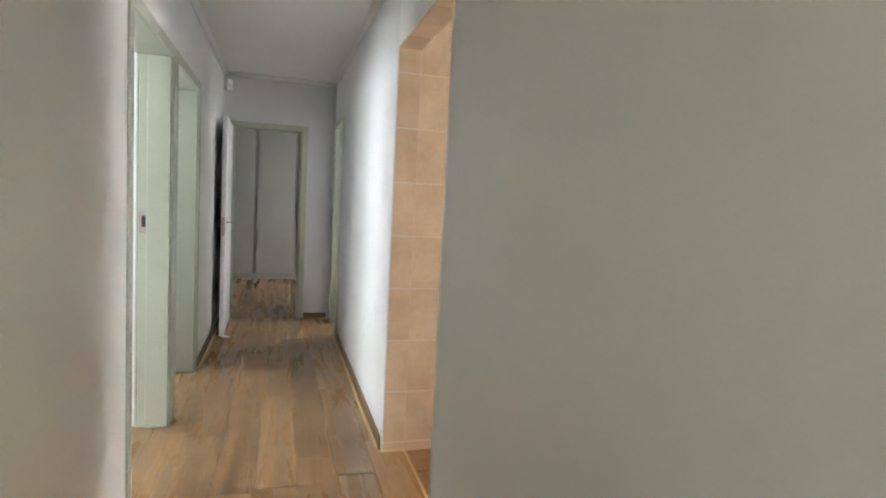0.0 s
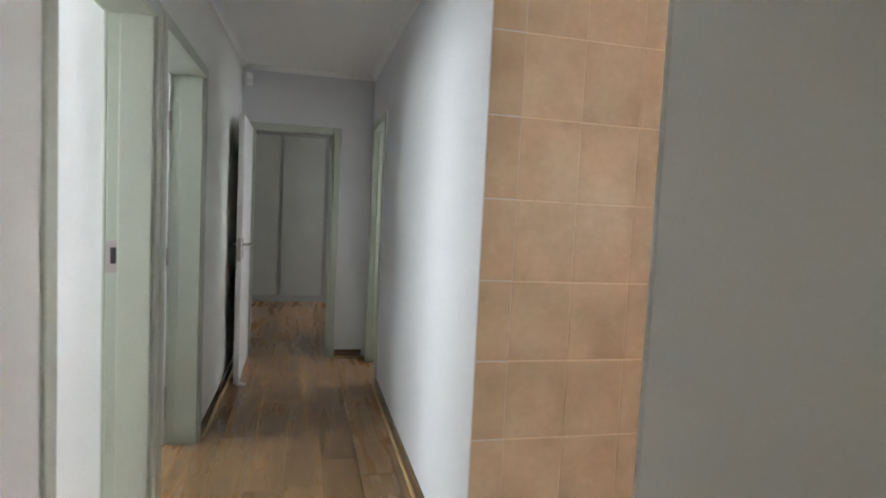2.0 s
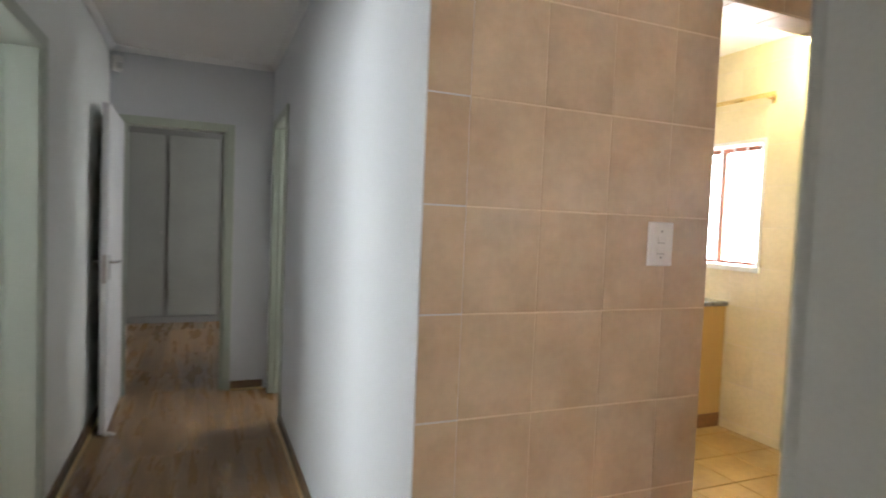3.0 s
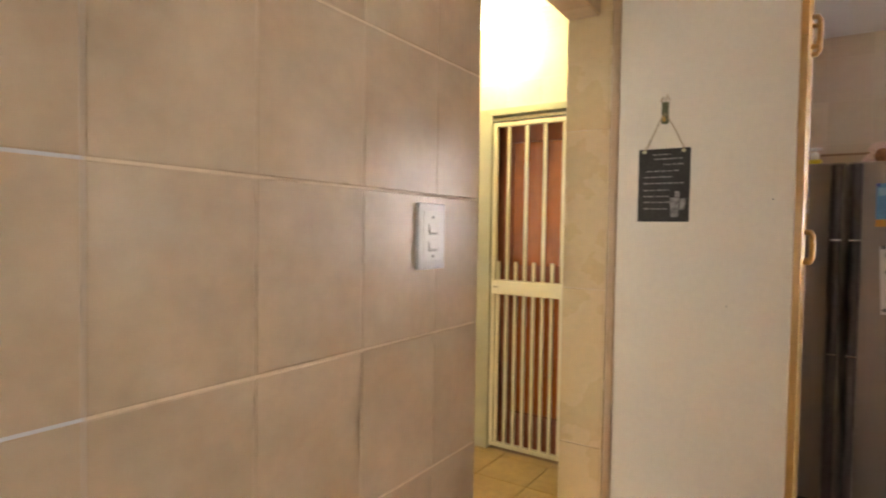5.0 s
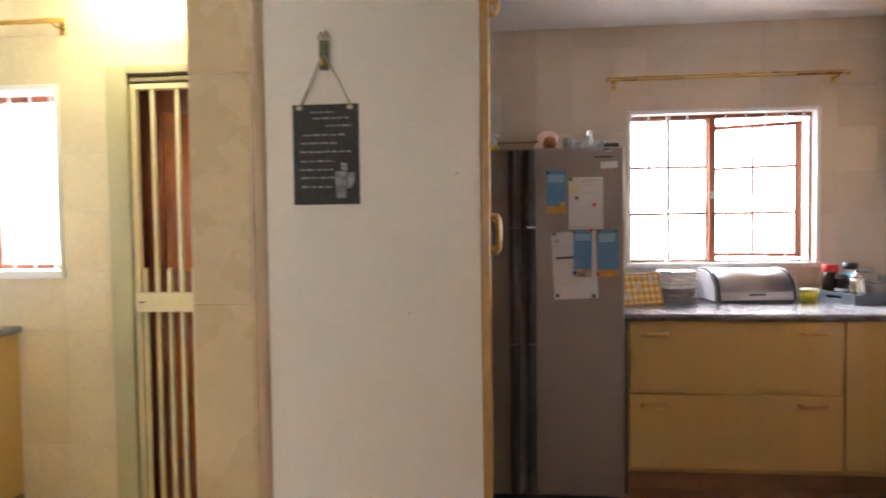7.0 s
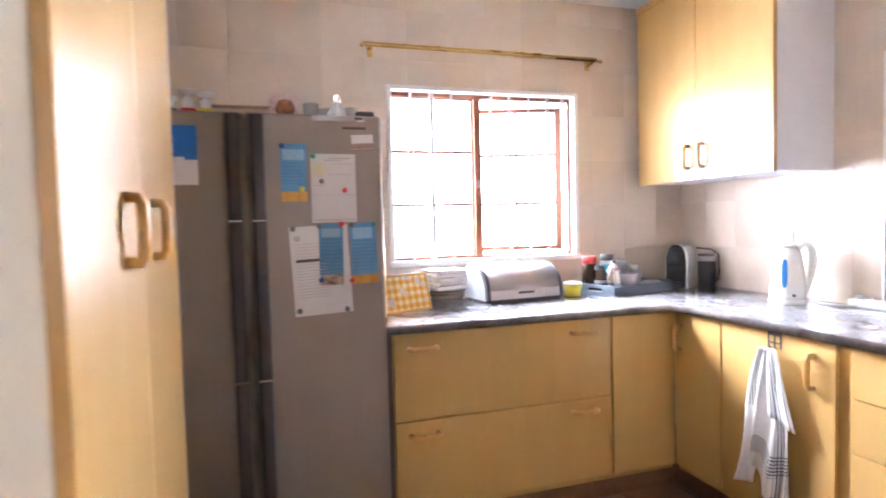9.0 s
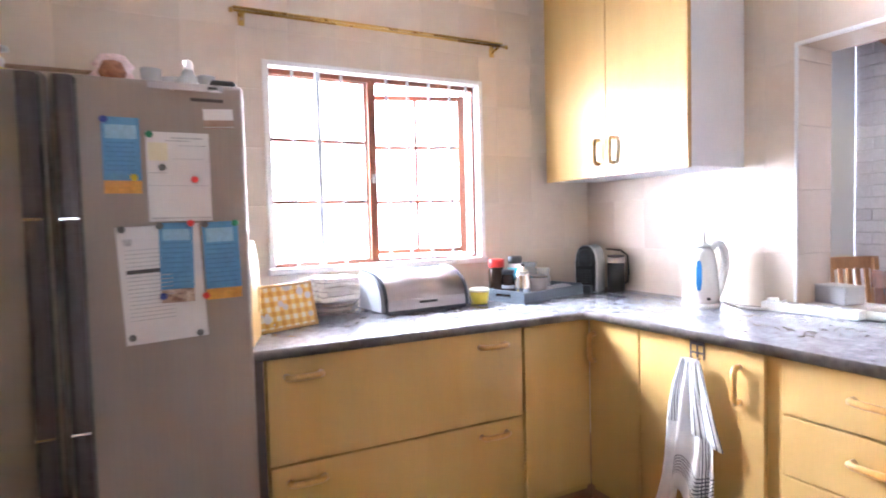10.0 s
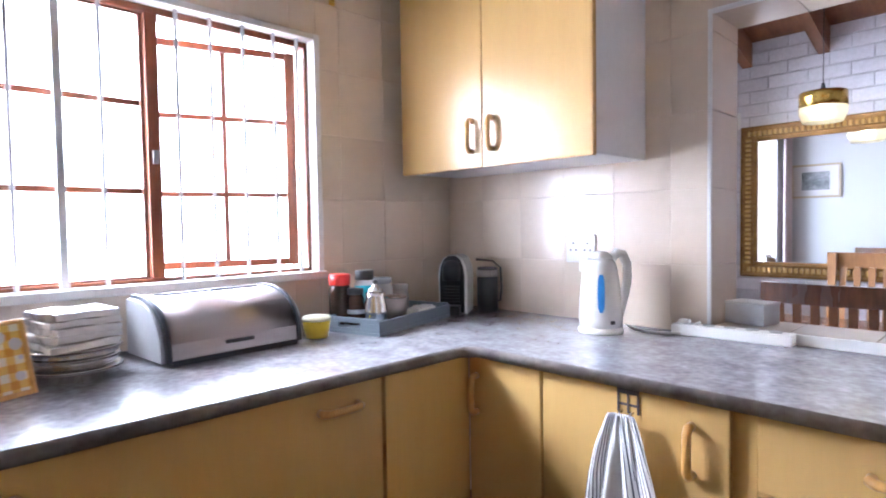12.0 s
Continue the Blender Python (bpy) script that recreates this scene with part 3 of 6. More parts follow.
for y0, y1, z0, z1 in ((0.28, 0.96, 0.22, 1.02), (0.28, 0.96, 1.14, 1.90)):
    part("panel", box((0.012, y0, z0), (0.034, y1, z1), 0.003), mat("meranti_panel", (0.36, 0.11, 0.03), (0.27, 0.075, 0.02), 0.25, scale=3, fine=30, stretch=(6, 6, 0.6), var=0.15, coat=0.4), wd)


def d_handle(bm_len, out=0.031, r=0.0105):
    """A rounded wooden bow handle along x, standing off the face at y = 0."""
    h = bm_len / 2
    return tube([(-h, 0.0, 0), (-h, -out * 0.75, 0), (-h + 0.012, -out, 0), (0, -out * 1.06, 0), (h - 0.012, -out, 0), (h, -out * 0.75, 0), (h, 0.0, 0)], r, 10)


def cabinet(name, label, m, w, depth, z0, z1, fronts, body=OAK, front=OAK, plinth=0.0, group="", category="cabinet"):
    """A cabinet whose front lies at y = 0 facing -y; fronts: kind, x0, x1, z0, z1 and handles (x, z, 'h' or 'v')."""
    c = thing(name, label, category, m, group)
    part("body", box((0, 0.021, z0), (w, depth, z1), 0.002), body, c)
    if plinth:
        part("plinth", box((0, 0.055, 0.001), (w, depth, plinth - 0.001)), PLINTH, c, "brown kickboard")
    for kind, x0, x1, f0, f1, handles in fronts:
        d = part(kind, box((x0, 0.0, f0), (x1, 0.020, f1), 0.0035), front, c)
        for hx, hz, way in handles:
            h = part("handle", d_handle(0.115), HANDLE_WOOD, d, "honey wood bow handle")
            h.matrix_local = pose(hx, 0.001, hz) if way == "h" else pose(hx, 0.001, hz, 0, 90, 0)
    return c


cabinet("scullery_cabinet", "pale oak base cabinet below the scullery window", pose(2.40, 2.40, 0, 0, 0, -90), 0.765, 0.545, 0.10, 0.862,
        [("door", 0.01, 0.379, 0.11, 0.855, [(0.335, 0.76, "v")]), ("door", 0.385, 0.755, 0.11, 0.855, [(0.43, 0.76, "v")])], plinth=0.1)
solid("scullery_worktop", box((2.36, 1.612, 0.866), (SE - 0.001, 2.415, 0.90), 0.012, 3), COUNTER, "grey marbled laminate worktop in the scullery", "worktop")

cl = thing("ceiling_lamp", "bare bulb on a short white ceiling holder", "ceiling lamp", pose(2.70, 0.98, 2.66))
part("rose", lathe([(0.05, 0.0), (0.05, -0.012), (0.02, -0.03), (0.02, -0.16), (0.0, -0.16)]), WHITE_PLASTIC, cl)

# ---- kitchen: tall cupboard and fridge ----
tc = thing("tall_cupboard", "tall oak-fronted kitchen cupboard with a cream side panel", "cupboard", pose(1.757, -0.60, 0))
part("side_panel", box((0.0, 0.021, 0.0), (0.018, 0.530, 2.54), 0.002), CREAM_PANEL, tc, "cream melamine side panel")
part("body", box((0.0185, 0.021, 0.10), (0.81, 0.595, 2.54), 0.002), OAK, tc)
part("plinth", box((0.0185, 0.06, 0.0), (0.81, 0.07, 0.099)), PLINTH, tc, "brown kickboard")
for x0, x1, z0, z1, hx, hz in ((0.0, 0.400, 0.105, 1.915, 0.285, 1.312), (0.404, 0.805, 0.105, 1.915, 0.500, 1.312), (0.0, 0.400, 1.920, 2.535, 0.355, 2.03), (0.404, 0.805, 1.920, 2.535, 0.450, 2.03)):
    d = part("door", box((x0, 0.0, z0), (x1, 0.020, z1), 0.0035), OAK, tc)
    part("edge_strip", box((x0 - 0.0012, 0.001, z0 + 0.002), (x0 - 0.0001, 0.019, z1 - 0.002)), OAK_EDGE, d, "darker oak edging")
    h = part("handle", d_handle(0.098, 0.024, 0.009), HANDLE_WOOD, d, "honey wood bow handle")
    h.matrix_local = pose(hx, 0.001, hz, 0, 90, 0)

part("nail_hole", lathe([(0.0022, 0.0), (0.0022, 0.0006), (0.0, 0.0006)], seg=10), DARK, tc, "dark nail hole").matrix_local = pose(-0.0001, 0.075, 1.455, 0, -90, 0)
part("nail_hole", lathe([(0.0014, 0.0), (0.0014, 0.0006), (0.0, 0.0006)], seg=10), DARK, tc, "dark nail hole").matrix_local = pose(-0.0001, 0.19, 1.13, 0, -90, 0)

ch = thing("chalkboard", "small black slate with chalk writing hung on a cord", "chalkboard", pose(1.753, -0.218, 1.505, 0, 0, -90))
part("slate", box((-0.079, 0.0, -0.117), (0.079, 0.006, 0.117), 0.001), mat("black_slate", (0.022, 0.02, 0.02), (0.04, 0.036, 0.036), 0.7, scale=12, fine=90, var=0.3), ch)
CHALK = mat("chalk", (0.34, 0.33, 0.33), (0.16, 0.155, 0.155), 0.9, scale=60, fine=200, var=0.3)
rng = random.Random(4)
bm = geo()
for z, a, b in ((0.098, -0.035, 0.02), (0.084, -0.03, 0.055), (0.066, 0.0, 0.062), (0.045, -0.055, 0.045), (0.026, -0.06, 0.03), (0.006, -0.062, 0.06), (-0.016, -0.06, 0.02), (-0.036, -0.062, 0.018), (-0.055, -0.06, 0.022), (-0.076, -0.06, 0.015)):
    x = a
    while x < b:
        s = rng.uniform(0.010, 0.022)
        add_box(bm, (x, -0.0008, z - 0.0016), (min(x + s, b), -0.0001, z + 0.0016 + rng.uniform(0, 0.0016)))
        x += s + 0.004
tagged(part("chalk_writing", bm, CHALK, ch, "faint chalk writing"), kind="stuff")
bm = add_prism(geo(), [(0.020, -0.040), (0.050, -0.040), (0.046, -0.102), (0.025, -0.102)], -0.0008, -0.0001, "y")
add_prism(bm, [(0.036, -0.020), (0.050, -0.020), (0.050, -0.038), (0.036, -0.038)], -0.0008, -0.0001, "y")
add_prism(bm, [(0.051, -0.045), (0.068, -0.042), (0.068, -0.060), (0.062, -0.078), (0.050, -0.080)], -0.0008, -0.0001, "y")
part("chalk_drawing", bm, CHALK, ch, "chalk drawing of a jug and glass")
ROPE = mat("jute_cord", (0.42, 0.33, 0.20), (0.34, 0.26, 0.15), 0.9, scale=90, fine=200, var=0.3)
part("cord", tube([(-0.058, -0.003, 0.112), (-0.03, -0.004, 0.17), (-0.006, -0.005, 0.222), (0.0, -0.006, 0.228), (0.006, -0.005, 0.222), (0.035, -0.004, 0.17), (0.062, -0.003, 0.112)], 0.0022, 6), ROPE, ch, "thin jute cord")
for x in (-0.06, 0.06):
    part("knot", lathe([(0.0, -0.006), (0.007, -0.003), (0.007, 0.003), (0.0, 0.006)], (x, -0.004, 0.108), 10), mat("pale_knot", (0.55, 0.52, 0.36), None, 0.8), ch)
hk = thing("wall_hook", "small green metal hook stuck on the cream panel", "hook", pose(1.755, -0.218, 1.735, 0, 0, -90))
part("plate", box((-0.011, -0.006, -0.035), (0.011, 0.0, 0.035), 0.003), mat("green_bronze", (0.10, 0.12, 0.07), (0.16, 0.15, 0.08), 0.4, metal=0.5, var=0.3), hk)
part("prong", tube([(0, -0.005, -0.02), (0, -0.018, -0.026), (0, -0.022, -0.014)], 0.004, 8), BRASS, hk)
part("bow", tube([(-0.012, -0.005, 0.036), (-0.006, -0.006, 0.052), (0.0, -0.006, 0.038), (0.007, -0.006, 0.056), (0.012, -0.005, 0.04)], 0.003, 6), ROPE, hk)

FR = thing("fridge_freezer", "grey steel side-by-side fridge with dark upright handles", "fridge", pose(3.15, -0.277, 0, 0, 0, -90))
part("body", box((0.004, 0.062, 0.06), (0.936, 0.74, 1.692), 0.008), mat("grey_fridge_side", (0.22, 0.20, 0.19), (0.20, 0.185, 0.175), 0.4, scale=3, fine=80, var=0.03), FR)
part("kick_grille", box((0.01, 0.05, 0.008), (0.93, 0.09, 0.058)), DARK, FR, "black kick grille")
for x0, x1 in ((0.0, 0.467), (0.473, 0.940)):
    d = part("door", box((x0, 0.0, 0.055), (x1, 0.060, 1.703), 0.012, 3), STEEL_FRIDGE, FR)
    hx = x1 - 0.036 if x0 == 0 else x0 + 0.034
    bm = prism([(hx - 0.026, -0.001), (hx - 0.020, -0.032), (hx - 0.008, -0.042), (hx + 0.008, -0.042), (hx + 0.020, -0.032), (hx + 0.026, -0.001)], 0.075, 1.690, "z")
    part("handle", bm, FRIDGE_HANDLE, d, "dark full-height grip")
    for z in (1.333, 0.787):
        part("handle_joint", box((hx - 0.021, -0.0445, z - 0.003), (hx + 0.021, -0.030, z + 0.003), 0.001), CHROME, d)
part("badge_strip", box((0.695, -0.003, 1.680), (0.885, 0.0, 1.699), 0.001), mat("pale_badge", (0.62, 0.58, 0.60), None, 0.25, metal=0.4), FR, "pale metal badge strip")
part("badge_text", box((0.800, -0.0012, 1.652), (0.884, -0.0001, 1.661)), FRIDGE_HANDLE, FR, "small dark lettering bar")
part("badge_bar", box((0.845, -0.004, 1.686), (0.87, -0.003, 1.694)), DARK, FR)


def sheet(name, label, y0, y1, z0, z1, layers, tilt=0.0, category="paper", lift=0.0008):
    """A paper on the fridge door; layers: material, then x0, x1, z0, z1 as shares of the sheet."""
    w, h = y0 - y1, z1 - z0
    s = thing(name, label, category, pose(3.15 - lift, (y0 + y1) / 2, (z0 + z1) / 2, 0, 0, -90) @ pose(0, 0, 0, 0, tilt, 0), "papers on the fridge")
    part("page", box((-w / 2, -0.0006, -h / 2), (w / 2, 0.0, h / 2)), PAPER, s)
    for k, (mt, a, b, c, d, nm) in enumerate(layers):
        part(nm, box((-w / 2 + a * w, -0.0009 - 0.00012 * k, -h / 2 + c * h), (-w / 2 + b * w, -0.0006, -h / 2 + d * h)), mt, s)
    return s


PAPER = mat("white_paper", (0.66, 0.64, 0.65), (0.62, 0.60, 0.61), 0.7, scale=6, fine=120, var=0.02)
BLUE = mat("sky_blue_print", (0.10, 0.28, 0.52), (0.085, 0.24, 0.46), 0.5, scale=14, fine=90, var=0.12)
BLUE_PALE = mat("pale_blue_print", (0.28, 0.48, 0.66), None, 0.5, scale=14, fine=90, var=0.12)
BLUE_DEEP = mat("deep_blue_print", (0.02, 0.14, 0.50), None, 0.45, scale=6, fine=60, var=0.06)
INK = mat("grey_ink", (0.34, 0.34, 0.37), (0.46, 0.46, 0.48), 0.7, scale=80, fine=200, var=0.3)
INK_BLUE = mat("blue_ink", (0.065, 0.19, 0.40), None, 0.6, scale=80, fine=200, var=0.3)
ORANGE = mat("orange_print", (0.62, 0.32, 0.05), (0.46, 0.20, 0.03), 0.5, scale=30, fine=120, var=0.2)
PHOTO = mat("food_photo", (0.13, 0.045, 0.03), (0.52, 0.42, 0.34), 0.45, scale=55, fine=150, var=0.3)


def zrun(z0, z1, n):
    return [z0 + (z1 - z0) * i / (n - 1) for i in range(n)]


sheet("leaflet", "deep blue leaflet with a white lower half", -0.415, -0.596, 1.457, 1.653, [(BLUE_DEEP, 0, 1, 0.42, 1, "print"), (PAPER, 0.05, 0.6, 0.78, 0.82, "text_line"), (PAPER, 0.45, 0.78, 0.40, 0.47, "emblem")])
sheet("leaflet", "sky-blue leaflet with an orange foot", -0.86, -0.948, 1.398, 1.598, [(BLUE, 0, 1, 0.17, 1, "print"), (ORANGE, 0, 1, 0, 0.17, "footer"), (BLUE_PALE, 0.08, 0.92, 0.72, 0.9, "heading")] + [(INK_BLUE, 0.1, 0.85, z, z + 0.012, "text_line") for z in zrun(0.3, 0.66, 7)])
sheet("form", "white printed form with rounded corners", -0.961, -1.119, 1.322, 1.564, [(INK, 0.4, 0.9, 0.93, 0.945, "text_line"), (INK, 0.3, 0.7, 0.90, 0.912, "text_line"), (mat("cream_print", (0.66, 0.62, 0.46), None, 0.6), 0.03, 0.33, 0.68, 0.88, "box_print"), (INK, 0.5, 0.95, 0.85, 0.858, "text_line"), (INK, 0.4, 0.9, 0.70, 0.706, "text_line"), (INK, 0.02, 0.98, 0.40, 0.405, "rule"), (INK, 0.02, 0.3, 0.54, 0.548, "text_line"), (INK, 0.04, 0.98, 0.03, 0.045, "rule")])
sheet("letter", "white printed letter held by magnets", -0.886, -1.089, 0.996, 1.312, [(INK, 0.07, 0.17, 0.84, 0.9, "emblem"), (mat("dark_ink", (0.05, 0.05, 0.06), None, 0.7), 0.08, 0.75, 0.60, 0.635, "heading")] + [(INK, 0.08, 0.62, z, z + 0.006, "text_line") for z in zrun(0.66, 0.8, 5) + zrun(0.2, 0.57, 12)], tilt=-2.5, lift=0.0008)
sheet("leaflet", "sky-blue leaflet with a brown food photo", -0.981, -1.066, 1.099, 1.318, [(BLUE, 0, 1, 0.17, 1, "print"), (PHOTO, 0.02, 1, 0, 0.17, "photo"), (BLUE_PALE, 0.1, 0.9, 0.78, 0.92, "heading")] + [(INK_BLUE, 0.08, 0.9, z, z + 0.012, "text_line") for z in zrun(0.25, 0.74, 9)], tilt=0.5, lift=0.0022)
sheet("leaflet", "sky-blue leaflet with a yellow food photo", -1.093, -1.188, 1.100, 1.319, [(BLUE, 0, 1, 0.14, 1, "print"), (ORANGE, 0, 1, 0, 0.14, "photo"), (BLUE_PALE, 0.1, 0.85, 0.74, 0.92, "heading")] + [(INK_BLUE, 0.08, 0.9, z, z + 0.012, "text_line") for z in zrun(0.22, 0.7, 9)], tilt=-1.5, lift=0.0008)
sheet("photo_card", "small brown and white card magnet", -1.108, -1.186, 1.578, 1.634, [(mat("card_brown", (0.22, 0.13, 0.10), (0.34, 0.24, 0.2), 0.4, scale=20), 0, 1, 0, 0.45, "print"), (INK, 0, 1, 0.08, 0.12, "rule")], tilt=-3, category="card")
MAG = {"red": (0.62, 0.03, 0.03), "green": (0.02, 0.20, 0.10), "blue": (0.02, 0.05, 0.30), "yellow": (0.70, 0.58, 0.04), "grey": (0.12, 0.12, 0.13)}
MAGM = {k: mat(k + "_magnet", v, None, 0.3) for k, v in MAG.items()}
for c, y, z in (("blue", -0.866, 1.590), ("green", -0.970, 1.556), ("yellow", -0.930, 1.440), ("grey", -0.998, 1.468), ("red", -1.078, 1.436), ("grey", -0.893, 1.302), ("red", -1.062, 1.316),
                ("grey", -1.098, 1.312), ("green", -1.178, 1.314), ("red", -1.094, 1.112), ("grey", -0.907, 1.012), ("grey", -1.074, 1.010), ("grey", -0.984, 1.310), ("blue", -0.986, 1.118)):
    solid("fridge_magnet", lathe([(0.0095, 0.0), (0.0095, 0.005), (0.007, 0.008), (0.0, 0.0085)], seg=16), MAGM[c], c + " round magnet pinning papers to the fridge", "magnet", pose(3.147, y, z, 0, -90, 0), "magnets on the fridge")

# things on top of the fridge
TOP = 1.7035
PINK = mat("pale_pink_plush", (0.66, 0.46, 0.44), (0.74, 0.58, 0.55), 0.95, scale=50, fine=140, var=0.2, bump=0.8)
bm = geo()
add_lathe(bm, [(0.0, 0.0), (0.05, 0.004), (0.058, 0.03), (0.05, 0.06), (0.035, 0.075), (0.044, 0.095), (0.03, 0.125), (0.0, 0.135)], seg=20)
for v in bm.verts:
    v.co += Vector((noise.noise(v.co * 45), noise.noise(v.co * 45 + Vector((5, 1, 2))), 0)) * 0.012
solid("plush_doll", bm, PINK, "small pale pink plush doll sitting on the fridge", "doll", pose(3.37, -0.885, TOP) @ Matrix.Diagonal((1.15, 1.15, 0.86, 1)))
solid("wicker_ball", lathe([(0.0, -0.03), (0.02, -0.024), (0.03, 0.0), (0.02, 0.024), (0.0, 0.03)], seg=18), mat("brown_wicker", (0.26, 0.10, 0.05), (0.36, 0.17, 0.09), 0.8, scale=60, var=0.3, bump=0.6), "brown woven ball leaning on the doll", "ornament", pose(3.268, -0.888, TOP + 0.0365) @ Matrix.Scale(1.2, 4))


def tumbler(m, r, h, label, name="glass_tumbler"):
    return solid(name, lathe([(r * 0.8, 0.0), (r, h), (r - 0.003, h), (r * 0.8 - 0.003, 0.006), (0.0, 0.006)], seg=20), CLEAR, label, "glass", m, "glassware on the fridge")


tumbler(pose(3.33, -0.985, TOP), 0.03, 0.07, "small clear glass on the fridge top")
tumbler(pose(3.40, -1.055, TOP), 0.055, 0.06, "low clear glass bowl on the fridge", "glass_bowl")
gj = thing("glass_decanter", "clear glass decanter with a round stopper", "glassware", pose(3.32, -1.085, TOP))
part("vessel", lathe([(0.04, 0.0), (0.042, 0.035), (0.02, 0.06), (0.015, 0.075), (0.012, 0.075), (0.017, 0.058), (0.038, 0.034), (0.036, 0.005), (0.0, 0.005)], seg=20), CLEAR, gj)
part("stopper", lathe([(0.006, 0.07), (0.013, 0.085), (0.013, 0.1), (0.0, 0.108)], seg=14), CLEAR, gj)
tumbler(pose(3.26, -1.13, TOP), 0.026, 0.045, "small clear glass on the fridge top")
solid("black_case", box((-0.05, -0.035, 0), (0.05, 0.035, 0.026), 0.01, 3), DARK, "flat black case on the fridge corner", "case", pose(3.25, -1.17, TOP))
bx = thing("storage_box", "flat beige box with a brown lid on the fridge", "box", pose(3.50, -0.74, TOP))
part("base", box((-0.08, -0.13, 0.0), (0.08, 0.13, 0.062), 0.003), mat("beige_card", (0.56, 0.43, 0.33), None, 0.7), bx)
part("lid", box((-0.083, -0.133, 0.062), (0.083, 0.133, 0.074), 0.003), mat("brown_lid", (0.30, 0.19, 0.12), None, 0.5), bx, "brown lid")
for y, c, h in ((-0.49, "white", 0.055), (-0.555, "red", 0.075), (-0.615, "yellow", 0.068)):
    f = thing("egg_cup_figure", "small white figurine with a %s band" % c, "figurine", pose(3.33, y, TOP) @ Matrix.Scale(1.4, 4), "figurines on the fridge")
    part("body", lathe([(0.016, 0.0), (0.02, 0.015), (0.012, 0.03), (0.014, 0.045), (0.0, h - 0.008)], seg=14), WHITE_PLASTIC, f)
    part("band", lathe([(0.0205, 0.010), (0.0225, 0.018), (0.0205, 0.026)], seg=14), MAGM[c] if c in MAGM else mat("dark_spots", (0.08, 0.07, 0.07), None, 0.5), f, c + " band")
    part("cap", lathe([(0.0, h + 0.004), (0.022, h), (0.022, h - 0.006), (0.0, h - 0.008)], seg=14), WHITE_PLASTIC, f)
for z in (1.60, 1.42, 1.24):
    hk = thing("adhesive_hook", "white plastic hook stuck to the fridge side", "hook", pose(3.30, -1.2125, z))
    part("base", box((-0.018, -0.006, -0.03), (0.018, 0.0, 0.03), 0.004), WHITE_PLASTIC, hk)
    part("prong", tube([(0, -0.005, -0.012), (0, -0.02, -0.018), (0, -0.022, -0.004)], 0.005, 8), WHITE_PLASTIC, hk)

bm = box((2.62, -0.87, 0.0008), (3.185, -0.42, 0.0125), 0.005, 3)
for v in bm.verts:
    v.co.z += 0.0015 * noise.noise(v.co * 6) if v.co.z > 0.006 else 0.0
solid("floor_mat", bm, mat("blue_grey_speckled_weave", (0.22, 0.25, 0.32), (0.42, 0.43, 0.46), 0.95, scale=70, fine=220, var=0.3, bump=0.6), "blue-grey speckled mat on the floor before the fridge", "mat")

# ---- kitchen: fitted units ----
cabinet("drawer_cabinet", "pale oak base unit with two wide drawers", pose(3.33, -1.272, 0, 0, 0, -90), 1.024, 0.70, 0.10, 0.864,
        [("drawer", 0.006, 1.018, 0.503, 0.862, [(0.128, 0.80, "h"), (0.875, 0.806, "h")]), ("drawer", 0.006, 1.018, 0.128, 0.497, [(0.128, 0.44, "h"), (0.875, 0.448, "h")])], plinth=0.1, group="base units")
# dark slab that fills the gap between the fridge and the drawer unit
part("end_panel", box((3.312, -1.268, 0.0), (4.03, -1.235, 0.865), 0.002), mat("dark_gap_filler", (0.075, 0.06, 0.055), None, 0.5), thing("gap_filler", "dark slab filling the gap between fridge and drawers", "panel"))
cabinet("corner_cabinet", "pale oak corner base unit with plain fronts", pose(3.33, -2.298, 0, 0, 0, -90), 0.345, 0.70, 0.10, 0.864, [("front_panel", 0.004, 0.3465, 0.128, 0.862, [])], plinth=0.1, group="base units")
corner = cabinet("corner_cabinet", "pale oak corner base unit with a narrow door", pose(3.3295, -2.645, 0, 0, 0, 180), 0.2835, 0.62, 0.10, 0.864, [("door", 0.0, 0.2805, 0.128, 0.862, [(0.035, 0.745, "v")])], plinth=0.1, group="base units")
part("plinth_return", add_box(box((-0.072, 0.0, 0.001), (-0.0555, 0.0545, 0.099)), (-0.072, 0.055, 0.001), (-0.0005, 0.072, 0.099)), PLINTH, corner, "brown kickboard corner")
cabinet("door_cabinet", "pale oak base unit with one door and a towel hook", pose(3.044, -2.645, 0, 0, 0, 180), 0.562, 0.62, 0.10, 0.864, [("door", 0.003, 0.512, 0.128, 0.862, [(0.428, 0.747, "v")])], plinth=0.1, group="base units")
cabinet("drawer_cabinet", "pale oak base unit with four narrow drawers", pose(2.480, -2.645, 0, 0, 0, 180), 0.53, 0.62, 0.10, 0.864,
        [("drawer", 0.004, 0.526, z0, z1, [(0.262, z1 - 0.075, "h")]) for z0, z1 in ((0.694, 0.862), (0.508, 0.688), (0.320, 0.502), (0.128, 0.314))], plinth=0.1, group="base units")
wt = thing("worktop", "grey marbled laminate worktop with a rounded front edge", "worktop")
part("top", prism([(3.313, -1.236), (KE - 0.001, -1.236), (KE - 0.001, KS + 0.001), (1.90, KS + 0.001), (1.90, -2.625), (3.276, -2.625), (3.313, -2.588)], 0.866, 0.9002, "z"), COUNTER, wt)
part("front_edge", tube([(3.317, -1.2365, 0.8830), (3.317, -2.590, 0.8830), (3.279, -2.628, 0.8830), (1.90, -2.628, 0.8830)], 0.0173, 16), mat("brown_grey_laminate_edge", (0.25, 0.225, 0.22), (0.12, 0.105, 0.105), 0.16, scale=9, fine=45, var=0.2), wt, "rounded brown-grey front edge")

